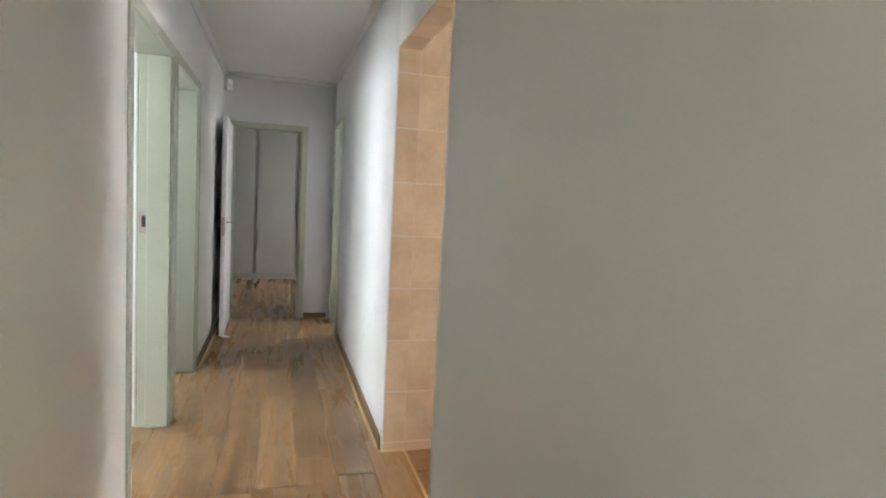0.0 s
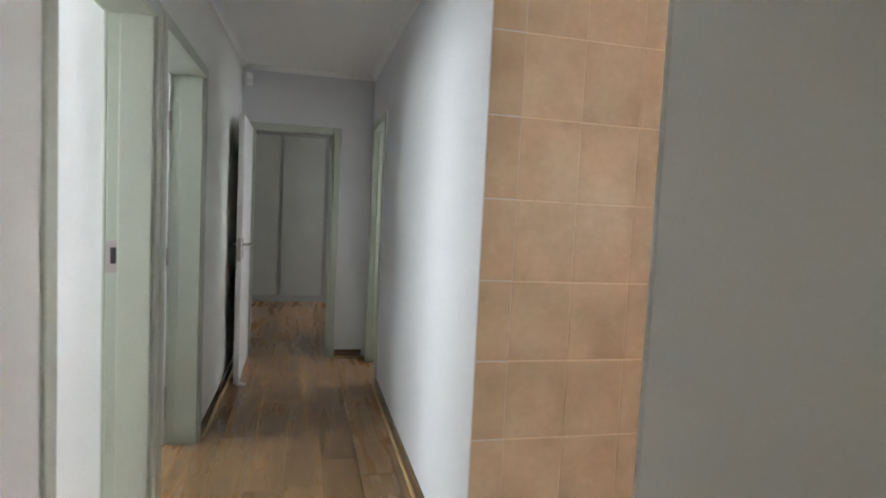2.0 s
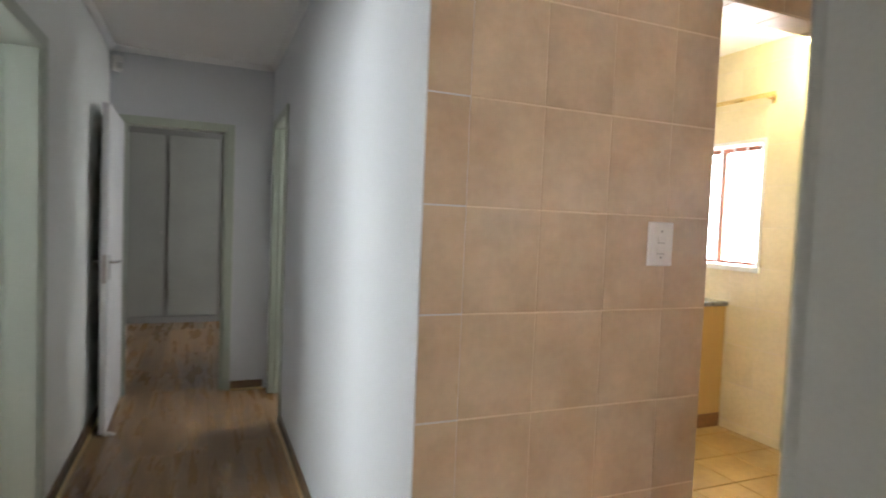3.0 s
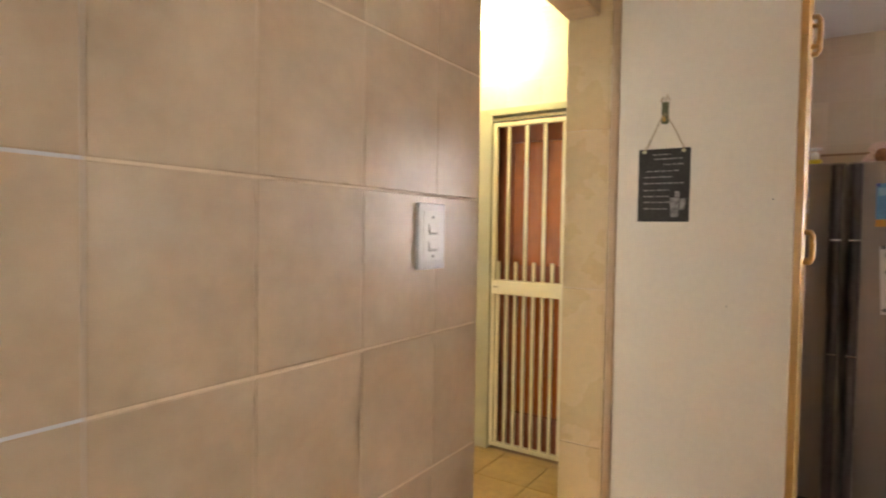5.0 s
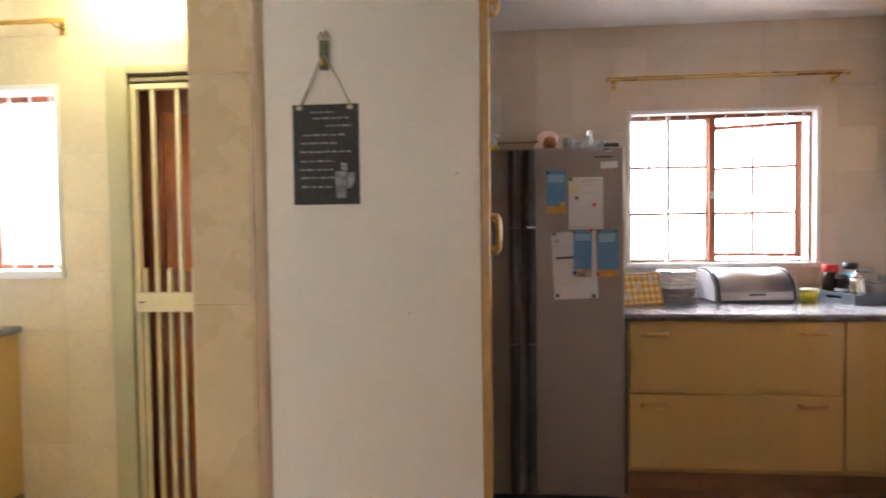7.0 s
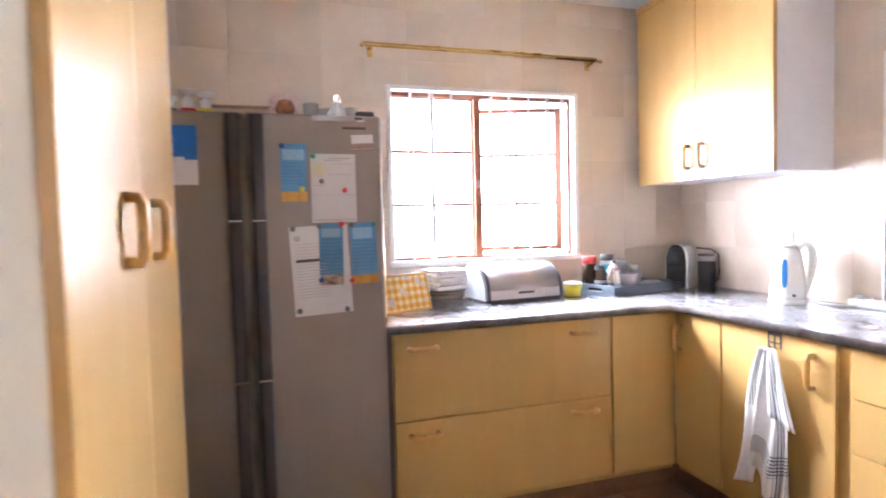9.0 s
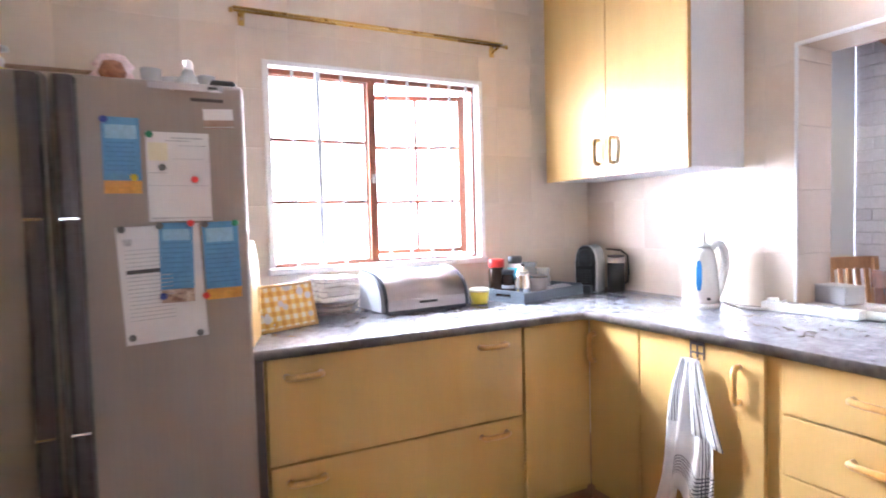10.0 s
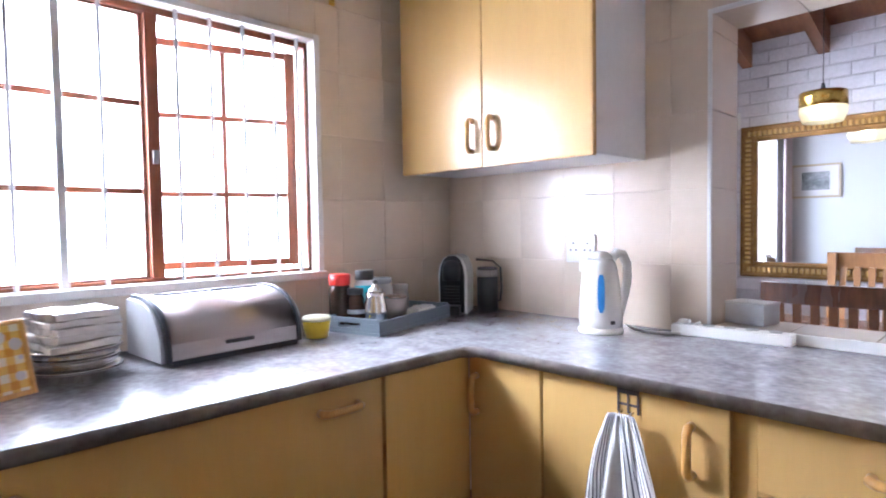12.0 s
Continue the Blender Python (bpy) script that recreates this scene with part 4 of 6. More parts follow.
wc = cabinet("wall_cabinet", "oak-fronted double wall cabinet with white sides", pose(3.988, -2.932, 1.505, 0, 0, 180), 0.939, KS * -1 - 2.932 - 0.001, 0.0, 0.99,
             [("door", 0.001, 0.466, -0.004, 0.99, [(0.418, 0.115, "v")]), ("door", 0.471, 0.939, -0.004, 0.99, [(0.522, 0.115, "v")])], body=WHITE_MELAMINE)
for o in list(wc.children):
    if o.name.startswith("door"):
        x0 = min(v.co.x for v in o.data.vertices)
        x1 = max(v.co.x for v in o.data.vertices)
        part("edge_strip", box((x1 + 0.0001, 0.0005, -0.003), (x1 + 0.0022, 0.0195, 0.989)), OAK_EDGE, o, "darker oak edging")
        part("edge_strip", box((x0, 0.0005, -0.0065), (x1, 0.0195, -0.0042)), OAK_EDGE, o, "darker oak edging")

part("crown_strip", box((-0.004, -0.006, 0.9915), (0.945, 0.355, 1.026), 0.004), HANDLE_WOOD, wc, "brown crown moulding")

# ---- windows ----
wn = thing("window_1", "brown wooden casement window with white burglar bars", "window", kind="structure")
Y0, Y1, Z0, Z1 = -2.555, -1.448, 1.10, 2.03
for lo, hi in (((KE - 0.010, Y0 - 0.014, Z0 - 0.0), (KE + 0.10, Y0 + 0.012, Z1 + 0.012)), ((KE - 0.010, Y1 - 0.012, Z0), (KE + 0.10, Y1 + 0.014, Z1 + 0.012)), ((KE - 0.010, Y0 + 0.012, Z1 - 0.012), (KE + 0.10, Y1 - 0.012, Z1 + 0.012))):
    part("reveal", box(lo, hi, 0.004), REVEAL, wn, "white reveal lining")
part("sill", box((KE - 0.028, Y0 - 0.02, Z0 - 0.022), (KE + 0.10, Y1 + 0.02, Z0 + 0.008), 0.006), REVEAL, wn, "white tiled sill")


def rails(parent, x0, x1, y0, y1, z0, z1, w, cols, rows, mw=0.02, origin=(0, 0)):
    """A sash: stiles, rails, glazing bars and panes, between y0 and y1."""
    for a, b in ((y0, y0 + w), (y1 - w, y1)):
        part("stile", box((x0, a, z0), (x1, b, z1), 0.003), MERANTI, parent)
    for a, b in ((z0, z0 + w), (z1 - w, z1)):
        part("rail", box((x0, y0 + w, a), (x1, y1 - w, b), 0.003), MERANTI, parent)
    for z in rows:
        part("glazing_bar", box((x0 + 0.008, y0 + w, z - mw / 2), (x1 - 0.008, y1 - w, z + mw / 2), 0.002), MERANTI, parent)
    for y in cols:
        part("glazing_bar", box((x0 + 0.010, y - mw / 2, z0 + w), (x1 - 0.010, y + mw / 2, z1 - w), 0.002), MERANTI, parent)
    ys, zs = [y0 + w, *sorted(cols), y1 - w], [z0 + w, *sorted(rows), z1 - w]
    for a, b in zip(ys, ys[1:]):
        for c, d in zip(zs, zs[1:]):
            pn = part("pane", box(((x0 + x1) / 2 - 0.0015, a, c), ((x0 + x1) / 2 + 0.0015, b, d)), PANE, parent)
            pn.visible_shadow = False


for lo, hi in (((4.105, Y0 + 0.012, Z0 + 0.008), (4.165, Y0 + 0.026, Z1 - 0.012)), ((4.105, Y1 - 0.022, Z0 + 0.008), (4.165, Y1 - 0.012, Z1 - 0.012)), ((4.105, Y0 + 0.026, Z1 - 0.036), (4.165, Y1 - 0.022, Z1 - 0.012)),
               ((4.105, Y0 + 0.026, Z0 + 0.008), (4.165, Y1 - 0.022, Z0 + 0.020)), ((4.098, -1.980, Z0 + 0.020), (4.165, -1.938, Z1 - 0.036))):
    part("frame", box(lo, hi, 0.003), MERANTI, wn)
fixed = part("fixed_sash", box((4.120, -1.938, Z0 + 0.02), (4.150, -1.933, Z1 - 0.036)), MERANTI, wn)
rails(fixed, 4.120, 4.150, -1.933, Y1 - 0.022, Z0 + 0.020, Z1 - 0.036, 0.008, [], [1.41, 1.70])
sash = part("casement", box((-0.015, 0.0, 0.0), (0.015, 0.012, 0.84)), MERANTI, wn)
sash.matrix_local = pose(4.150, Y0 + 0.048, Z0 + 0.034, 0, 0, -16)
rails(sash, -0.017, 0.017, 0.012, 0.525, 0.0, 0.84, 0.028, [0.268], [0.278, 0.565])
part("stay_arm", tube([(4.10, -2.00, 1.50), (4.20, -2.10, 1.49)], 0.004, 6), BRASS, wn)
part("latch", box((4.090, -1.972, 1.50), (4.099, -1.950, 1.545), 0.003), STEEL, wn)
for y in (-1.571, -1.803, -2.033, -2.148, -2.267, -2.387, -2.485):
    part("burglar_bar", tube([(4.085, y, Z0 + 0.008), (4.085, y, Z1 - 0.012)], 0.0068, 8), WHITE_BAR, wn)
part("burglar_bar", box((4.078, -1.701, Z0 + 0.008), (4.096, -1.677, Z1 - 0.012), 0.002), WHITE_BAR, wn)

sw = thing("window_2", "bright scullery window with white frame and brown sash", "window", kind="structure")
for lo, hi in (((SE - 0.008, 1.396, 1.146), (SE + 0.09, 1.422, 2.027)), ((SE - 0.008, 2.338, 1.146), (SE + 0.09, 2.362, 2.027)), ((SE - 0.008, 1.422, 2.0), (SE + 0.09, 2.338, 2.027)), ((SE - 0.022, 1.386, 1.122), (SE + 0.09, 2.37, 1.158))):
    part("reveal", box(lo, hi, 0.004), REVEAL, sw)
for y0, y1 in ((1.422, 1.452), (2.308, 2.338), (1.80, 1.845)):
    part("stile", box((SE + 0.10, y0, 1.158), (SE + 0.15, y1, 2.0), 0.003), MERANTI, sw)
for z0, z1 in ((1.158, 1.185), (1.968, 2.0)):
    for a, b in ((1.452, 1.80), (1.845, 2.308)):
        part("rail", box((SE + 0.10, a, z0), (SE + 0.15, b, z1), 0.003), MERANTI, sw)
for a, b in ((1.452, 1.80), (1.845, 2.308)):
    pn = part("pane", box((SE + 0.122, a, 1.185), (SE + 0.125, b, 1.968)), PANE, sw)
    pn.visible_shadow = False
for k in range(8):
    y = 1.49 + 0.105 * k
    part("burglar_bar", tube([(SE + 0.06, y, 1.158), (SE + 0.06, y, 2.0)], 0.005, 8), WHITE_BAR, sw)


def curtain_rod(label, m, length):
    r = thing("curtain_rod", label, "curtain rod", m)
    for x, z in ((-0.07, 0.0), (-0.045, 0.022)):
        part("rod", tube([(x, -0.01, z), (x, length + 0.01, z)], 0.006, 10), BRASS, r)
    for y in (0.03, length - 0.03):
        part("bracket", tube([(0.0, y, -0.012), (-0.045, y, -0.012), (-0.07, y, -0.006)], 0.007, 8), BRASS, r)
        part("bracket_plate", box((-0.004, y - 0.014, -0.04), (0.0, y + 0.014, 0.02), 0.002), BRASS, r)
    for y in (-0.02, length + 0.02):
        part("finial", lathe([(0.0, -0.012), (0.009, -0.008), (0.009, 0.008), (0.0, 0.012)], (-0.07, y, 0.0), 10), BRASS, r)
    return r


curtain_rod("empty brass double curtain rod above the kitchen window", pose(KE - 0.001, -2.665, 2.215), 1.34)
curtain_rod("empty brass double curtain rod above the scullery window", pose(SE - 0.001, 1.335, 2.285), 1.02)

# ---- on the worktop ----
CT = 0.9005
BOARD = mat("pale_yellow_wood", (0.62, 0.42, 0.14), (0.54, 0.35, 0.10), 0.4, scale=4, fine=40, stretch=(4, 4, 1), var=0.08)
bm = geo()
for outline in ([(0.0, 0.0), (0.15, 0.0), (0.15, 0.29), (0.09, 0.335), (0.0, 0.335)], [(0.15, 0.0), (0.185, 0.0), (0.185, 0.085), (0.15, 0.085)],
                [(0.15, 0.175), (0.185, 0.175), (0.185, 0.255), (0.15, 0.29)], [(0.185, 0.0), (0.20, 0.0), (0.215, 0.10), (0.215, 0.165), (0.205, 0.225), (0.185, 0.255)]):
    add_prism(bm, outline, -0.009, 0.009, "y")
solid("chopping_board", bm, BOARD, "pale yellow wooden chopping board standing against the fridge", "chopping board", pose(3.40, -1.245, CT, 0, 0, -16) @ Matrix.Scale(1.05, 4))


def gingham():
    m = bpy.data.materials.new("yellow_gingham")
    m.use_nodes = True
    nt = m.node_tree
    N, L = nt.nodes.new, nt.links.new
    p = nt.nodes["Principled BSDF"]
    tc = N("ShaderNodeTexCoord")
    sep = N("ShaderNodeSeparateXYZ")
    L(tc.outputs["Object"], sep.inputs["Vector"])
    bands = []
    for axis in ("X", "Z"):
        mu = N("ShaderNodeMath")
        mu.operation = "MULTIPLY"
        mu.inputs[1].default_value = 26.0
        L(sep.outputs[axis], mu.inputs[0])
        fr = N("ShaderNodeMath")
        fr.operation = "FRACT"
        L(mu.outputs["Value"], fr.inputs[0])
        gt = N("ShaderNodeMath")
        gt.operation = "GREATER_THAN"
        gt.inputs[1].default_value = 0.5
        L(fr.outputs["Value"], gt.inputs[0])
        bands.append(gt)
    ad = N("ShaderNodeMath")
    ad.operation = "ADD"
    L(bands[0].outputs["Value"], ad.inputs[0])
    L(bands[1].outputs["Value"], ad.inputs[1])
    ramp = N("ShaderNodeValToRGB")
    ramp.color_ramp.interpolation = "CONSTANT"
    e = ramp.color_ramp.elements
    e[0].position, e[0].color = 0.0, (0.74, 0.68, 0.50, 1)
    e[1].position, e[1].color = 0.3, (0.68, 0.43, 0.10, 1)
    x = ramp.color_ramp.elements.new(0.8)
    x.color = (0.55, 0.25, 0.025, 1)
    half = N("ShaderNodeMath")
    half.operation = "MULTIPLY"
    half.inputs[1].default_value = 0.5
    L(ad.outputs["Value"], half.inputs[0])
    L(half.outputs["Value"], ramp.inputs["Fac"])
    no = N("ShaderNodeTexVoronoi")
    no.inputs["Scale"].default_value = 17.0
    L(tc.outputs["Object"], no.inputs["Vector"])
    lt = N("ShaderNodeMath")
    lt.operation = "LESS_THAN"
    lt.inputs[1].default_value = 0.30
    L(no.outputs["Distance"], lt.inputs[0])
    mix = N("ShaderNodeMix")
    mix.data_type = "RGBA"
    mix.inputs[7].default_value = (0.55, 0.52, 0.52, 1)
    L(lt.outputs["Value"], mix.inputs[0])
    L(ramp.outputs["Color"], mix.inputs[6])
    L(mix.outputs[2], p.inputs["Base Color"])
    p.inputs["Roughness"].default_value = 0.35
    return m


gt = thing("serving_tray", "yellow gingham serving tray with grey flowers leaning upright", "tray", pose(3.598, -1.315, CT, 0, 0, -66) @ pose(0, 0, 0, -14, 0, 0))
part("panel", box((0.0, 0.004, 0.012), (0.255, 0.010, 0.170), 0.001), gingham(), gt)
for lo, hi in (((0.0, 0.0, 0.0), (0.255, 0.022, 0.012)), ((0.0, 0.0, 0.170), (0.255, 0.022, 0.181)), ((-0.010, 0.0, 0.0), (0.0, 0.022, 0.181)), ((0.255, 0.0, 0.0), (0.265, 0.022, 0.181))):
    part("rim", box(lo, hi, 0.003), HANDLE_WOOD, gt)
bm = lathe([(0.0, 0.0), (0.042, 0.0), (0.046, 0.05), (0.038, 0.12), (0.043, 0.15), (0.039, 0.15), (0.034, 0.12), (0.0, 0.115)], seg=20)
jug = thing("milk_jug", "white jug half hidden behind the gingham tray", "jug", pose(3.74, -1.40, CT, 0, 0, -60))
part("vessel", bm, WHITE_PLASTIC, jug)
part("handle", tube([(0.04, 0, 0.13), (0.065, 0, 0.16), (0.085, 0, 0.14), (0.082, 0, 0.08), (0.042, 0, 0.04)], 0.006, 8), WHITE_PLASTIC, jug)

pot = thing("steel_dish_stack", "stack of polished steel dishes with dark rims", "dishes", pose(3.815, -1.655, CT), )
for k, (r, h, z) in enumerate(((0.105, 0.030, 0.0), (0.100, 0.026, 0.031), (0.105, 0.022, 0.058))):
    part("dish", lathe([(0.0, z), (r * 0.86, z), (r * 0.97, z + 0.006), (r, z + h * 0.7), (r + 0.004, z + h * 0.8), (r + 0.004, z + h), (r - 0.004, z + h), (0.0, z + h - 0.003)], seg=32), CHROME, pot)
    part("rim_band", lathe([(r + 0.0045, z + h * 0.82), (r + 0.006, z + h * 0.9), (r + 0.0045, z + h * 0.98)], seg=32), FRIDGE_HANDLE, pot, "dark rim band")
rng = random.Random(11)
nap = thing("napkin_packs", "crumpled clear-wrapped packs of white napkins", "napkins", pose(3.815, -1.655, CT + 0.081, 0, 0, 12))
WRAP = mat("white_wrapped_paper", (0.80, 0.79, 0.79), (0.74, 0.73, 0.75), 0.22, scale=14, fine=60, var=0.05, bump=0.5, coat=0.6)
for k in range(5):
    bm = box((-0.08 + 0.004 * (k % 2), -0.085, 0.0195 * k), (0.08, 0.085 - 0.006 * (k % 3), 0.0195 * k + 0.0185), 0.003)
    bmesh.ops.subdivide_edges(bm, edges=bm.edges[:], cuts=6, use_grid_fill=True)
    for v in bm.verts:
        q = v.co * 17 + Vector((3 * k, k, 2 * k))
        v.co += Vector((noise.noise(q), noise.noise(q + Vector((0, 7, 3))), 0.35 * noise.noise(q + Vector((4, 0, 9))))) * 0.011 + Vector((noise.noise(q * 3), noise.noise(q * 3 + Vector((1, 2, 3))), 0)) * 0.006
    part("pack", bm, WRAP, nap)

# roll-top bread bin; local x along the wall, y from the front to the wall
bb = thing("bread_bin", "stainless roll-top bread bin with grey end caps", "bread bin", pose(3.715, -1.838, CT, 0, 0, -86))


def bin_profile(s=0.0):
    pts = [(0.0 + s, 0.012)]
    for i in range(13):
        a = radians(4 + 86 * i / 12)
        c, d = math.cos(a), math.sin(a)
        pts.append((0.225 * (1 - c ** 0.78) + s * c, 0.014 + 0.172 * d ** 0.78 - s * d))
    pts += [(0.245, 0.186 - s), (0.262 - s, 0.17 - s), (0.265 - s, 0.012)]
    return pts


def extrude_x(profile, x0, x1):
    bm = geo()
    a = [bm.verts.new((x0, y, z)) for y, z in profile]
    b = [bm.verts.new((x1, y, z)) for y, z in profile]
    bm.faces.new(a)
    bm.faces.new(b[::-1])
    for i in range(len(a)):
        j = (i + 1) % len(a)
        f = bm.faces.new((a[i], b[i], b[j], a[j]))
        f.smooth = 1 < i < 13
    return bm


CAP = mat("grey_plastic_cap", (0.30, 0.30, 0.32), (0.27, 0.27, 0.29), 0.35, scale=4, fine=80, var=0.05)
part("body", extrude_x(bin_profile(0.004), 0.024, 0.432), STEEL, bb)
part("end_cap", extrude_x(bin_profile(0.010), 0.0, 0.012), CAP, bb)
part("end_cap", extrude_x(bin_profile(0.010), 0.444, 0.456), CAP, bb)
DARKRIM = mat("slate_plastic_rim", (0.028, 0.03, 0.042), None, 0.32)
part("end_rim", extrude_x(bin_profile(-0.002), 0.0125, 0.0265), DARKRIM, bb)
part("end_rim", extrude_x(bin_profile(-0.002), 0.4295, 0.4435), DARKRIM, bb)
part("foot_strip", box((0.0275, -0.001, 0.0), (0.4285, 0.262, 0.016)), DARKRIM, bb)
part("grip", box((0.185, -0.003, 0.040), (0.275, 0.012, 0.051), 0.003), DARK, bb, "dark finger grip")
part("vent_slot", box((0.06, 0.190, 0.1770), (0.40, 0.212, 0.1860)), DARKRIM, bb, "dark slot along the top")

tub = thing("margarine_tub", "yellow plastic tub with a white lid", "tub", pose(3.80, -2.372, CT))
part("cup", lathe([(0.0, 0.0), (0.038, 0.0), (0.048, 0.058), (0.046, 0.058), (0.0, 0.052)], seg=26), mat("yellow_plastic", (0.80, 0.66, 0.06), (0.74, 0.58, 0.05), 0.3), tub)
part("lid", lathe([(0.0, 0.059), (0.050, 0.059), (0.050, 0.068), (0.043, 0.074), (0.0, 0.075)], seg=26), mat("cream_lid", (0.78, 0.75, 0.58), None, 0.35), tub, "cream lid")

# coffee tray
TRAYM = pose(3.63, -2.516, CT, 0, 0, -74.5)
TRAYC = mat("slate_grey_lacquer", (0.13, 0.155, 0.19), (0.115, 0.138, 0.17), 0.4, scale=4, fine=80, var=0.05)
tr = thing("coffee_tray", "slate-grey wooden tray with handle slots", "tray", TRAYM)
part("base", box((0.0, 0.0, 0.0), (0.49, 0.27, 0.010)), TRAYC, tr)
part("side", box((0.0, 0.0, 0.0101), (0.49, 0.010, 0.052), 0.002), TRAYC, tr)
part("side", box((0.0, 0.26, 0.0101), (0.49, 0.27, 0.052), 0.002), TRAYC, tr)
for x0 in (0.0, 0.48):
    bm = box((x0, 0.0101, 0.0101), (x0 + 0.010, 0.2599, 0.022), 0.001)
    add_box(bm, (x0, 0.0101, 0.040), (x0 + 0.010, 0.2599, 0.058), 0.001)
    add_box(bm, (x0, 0.0101, 0.022), (x0 + 0.010, 0.085, 0.040))
    add_box(bm, (x0, 0.185, 0.022), (x0 + 0.010, 0.2599, 0.040))
    part("handle_side", bm, TRAYC, tr)
TZ = CT + 0.0105


def jar(name, label, category, x, y, r, h, body, lid, lid_h=0.02, lid_label="", band=None, band_h=(0.3, 0.7)):
    j = thing(name, label, category, pose(x, y, TZ), "jars on the coffee tray")
    r, h, lid_h = r * 1.08, h * 1.14, lid_h * 1.1
    part("vessel", lathe([(0.0, 0.0), (r * 0.94, 0.0), (r, 0.006), (r, h - 0.022), (r * 0.82, h - 0.008), (r * 0.82, h), (0.0, h)], seg=24), body, j)
    if lid:
        part("lid", lathe([(r * 0.9, h - 0.006), (r * 0.95, h - 0.004), (r * 0.95, h + lid_h - 0.002), (r * 0.9, h + lid_h), (0.0, h + lid_h)], seg=24), lid, j, lid_label)
    if band:
        part("label_band", lathe([(r + 0.0004, h * band_h[0]), (r + 0.0008, h * band_h[0] + 0.001), (r + 0.0008, h * band_h[1]), (r + 0.0004, h * band_h[1])], seg=24), band, j, "printed label")
    return j


DKGLASS = mat("dark_brown_jar", (0.035, 0.018, 0.012), (0.05, 0.026, 0.018), 0.12, scale=10)
jar("coffee_jar", "dark coffee jar with a bright red lid", "jar", 3.925, -2.555, 0.040, 0.135, DKGLASS, mat("red_lid", (0.58, 0.025, 0.02), None, 0.3), 0.032, "red screw lid")
jar("spice_jar", "small black jar with a pale label band", "jar", 3.865, -2.585, 0.030, 0.105, DKGLASS, DARK, 0.016, "black lid", mat("pale_label", (0.45, 0.46, 0.5), None, 0.5), (0.35, 0.48))
jar("creamer_jar", "tall pale jar with a black lid and turquoise label", "jar", 3.875, -2.635, 0.036, 0.150, mat("pale_jar", (0.60, 0.60, 0.62), None, 0.25), DARK, 0.028, "black lid", mat("turquoise_label", (0.02, 0.42, 0.55), (0.55, 0.58, 0.6), 0.4, scale=7, var=0.05), (0.1, 0.85))
mj = thing("milk_frothing_jug", "polished steel milk jug on the tray", "jug", pose(3.79, -2.622, TZ) @ Matrix.Scale(1.25, 4), "jars on the coffee tray")
part("vessel", lathe([(0.0, 0.0), (0.034, 0.0), (0.037, 0.01), (0.036, 0.06), (0.028, 0.085), (0.030, 0.098), (0.027, 0.098), (0.025, 0.085), (0.0, 0.08)], seg=26), CHROME, mj)
part("cap", lathe([(0.026, 0.096), (0.022, 0.110), (0.008, 0.116), (0.008, 0.124), (0.0, 0.126)], seg=20), CHROME, mj)
part("knob", lathe([(0.007, 0.125), (0.010, 0.131), (0.0, 0.137)], seg=14), DARK, mj, "black knob")
jar("glass_canister", "clear glass canister with a grey lid", "jar", 3.905, -2.735, 0.046, 0.130, CLEAR, mat("grey_translucent_lid", (0.36, 0.38, 0.42), None, 0.25), 0.014, "grey lid")
sc = thing("sugar_canister", "small brushed steel canister on the tray", "canister", pose(3.80, -2.728, TZ) @ Matrix.Scale(1.15, 4), "jars on the coffee tray")
part("vessel", lathe([(0.0, 0.0), (0.038, 0.0), (0.038, 0.088), (0.0, 0.088)], seg=26), STEEL, sc)
part("rim_band", lathe([(0.0385, 0.080), (0.040, 0.084), (0.0385, 0.088)], seg=26), CHROME, sc)
jar("small_glass_jar", "small clear glass jar holding sweetener", "jar", 3.925, -2.855, 0.034, 0.095, CLEAR, CLEAR, 0.018, "glass lid")
sb = thing("sachet_box", "low white box of paper sachets", "box", pose(3.815, -2.875, TZ, 0, 0, -72))
part("carton", box((-0.07, -0.03, 0.0), (0.07, 0.03, 0.035), 0.002), WHITE_PLASTIC, sb)
for k in range(5):
    part("sachet", box((-0.065 + 0.026 * k, -0.024, 0.035), (-0.045 + 0.026 * k, 0.026, 0.040 + 0.002 * (k % 3)), 0.001), PAPER, sb)

# coffee machine: local -y is its front
MATT_BLACK = mat("matt_black_plastic", (0.012, 0.012, 0.013), None, 0.5, spec=0.25)
cm = thing("coffee_machine", "white capsule coffee machine with a black front", "coffee machine", pose(3.835, -3.095, CT, 0, 0, -148))
WHITE_GLOSS = mat("white_gloss_plastic", (0.78, 0.77, 0.75), None, 0.15, coat=0.5)
prof = [(-0.062, 0.0), (-0.064, 0.16), (-0.058, 0.205), (-0.042, 0.238), (-0.018, 0.254), (0.018, 0.254), (0.042, 0.238), (0.058, 0.205), (0.064, 0.16), (0.062, 0.0)]
bm = prism(prof, -0.055, 0.10, "y")
bmesh.ops.recalc_face_normals(bm, faces=bm.faces[:])
bmesh.ops.bevel(bm, geom=[e for e in bm.edges if abs(e.verts[0].co.y - e.verts[1].co.y) < 1e-5], offset=0.010, segments=3, profile=0.5, affect="EDGES")
part("housing", bm, WHITE_GLOSS, cm)
inner = [(x * 0.84, 0.005 + z * 0.968) for x, z in prof]
bm = prism(inner, -0.072, -0.0555, "y")
bmesh.ops.recalc_face_normals(bm, faces=bm.faces[:])
bmesh.ops.bevel(bm, geom=[e for e in bm.edges if e.verts[0].co.y < -0.07 and e.verts[1].co.y < -0.07], offset=0.006, segments=2, profile=0.5, affect="EDGES")
part("front_panel", bm, MATT_BLACK, cm, "glossy black front")
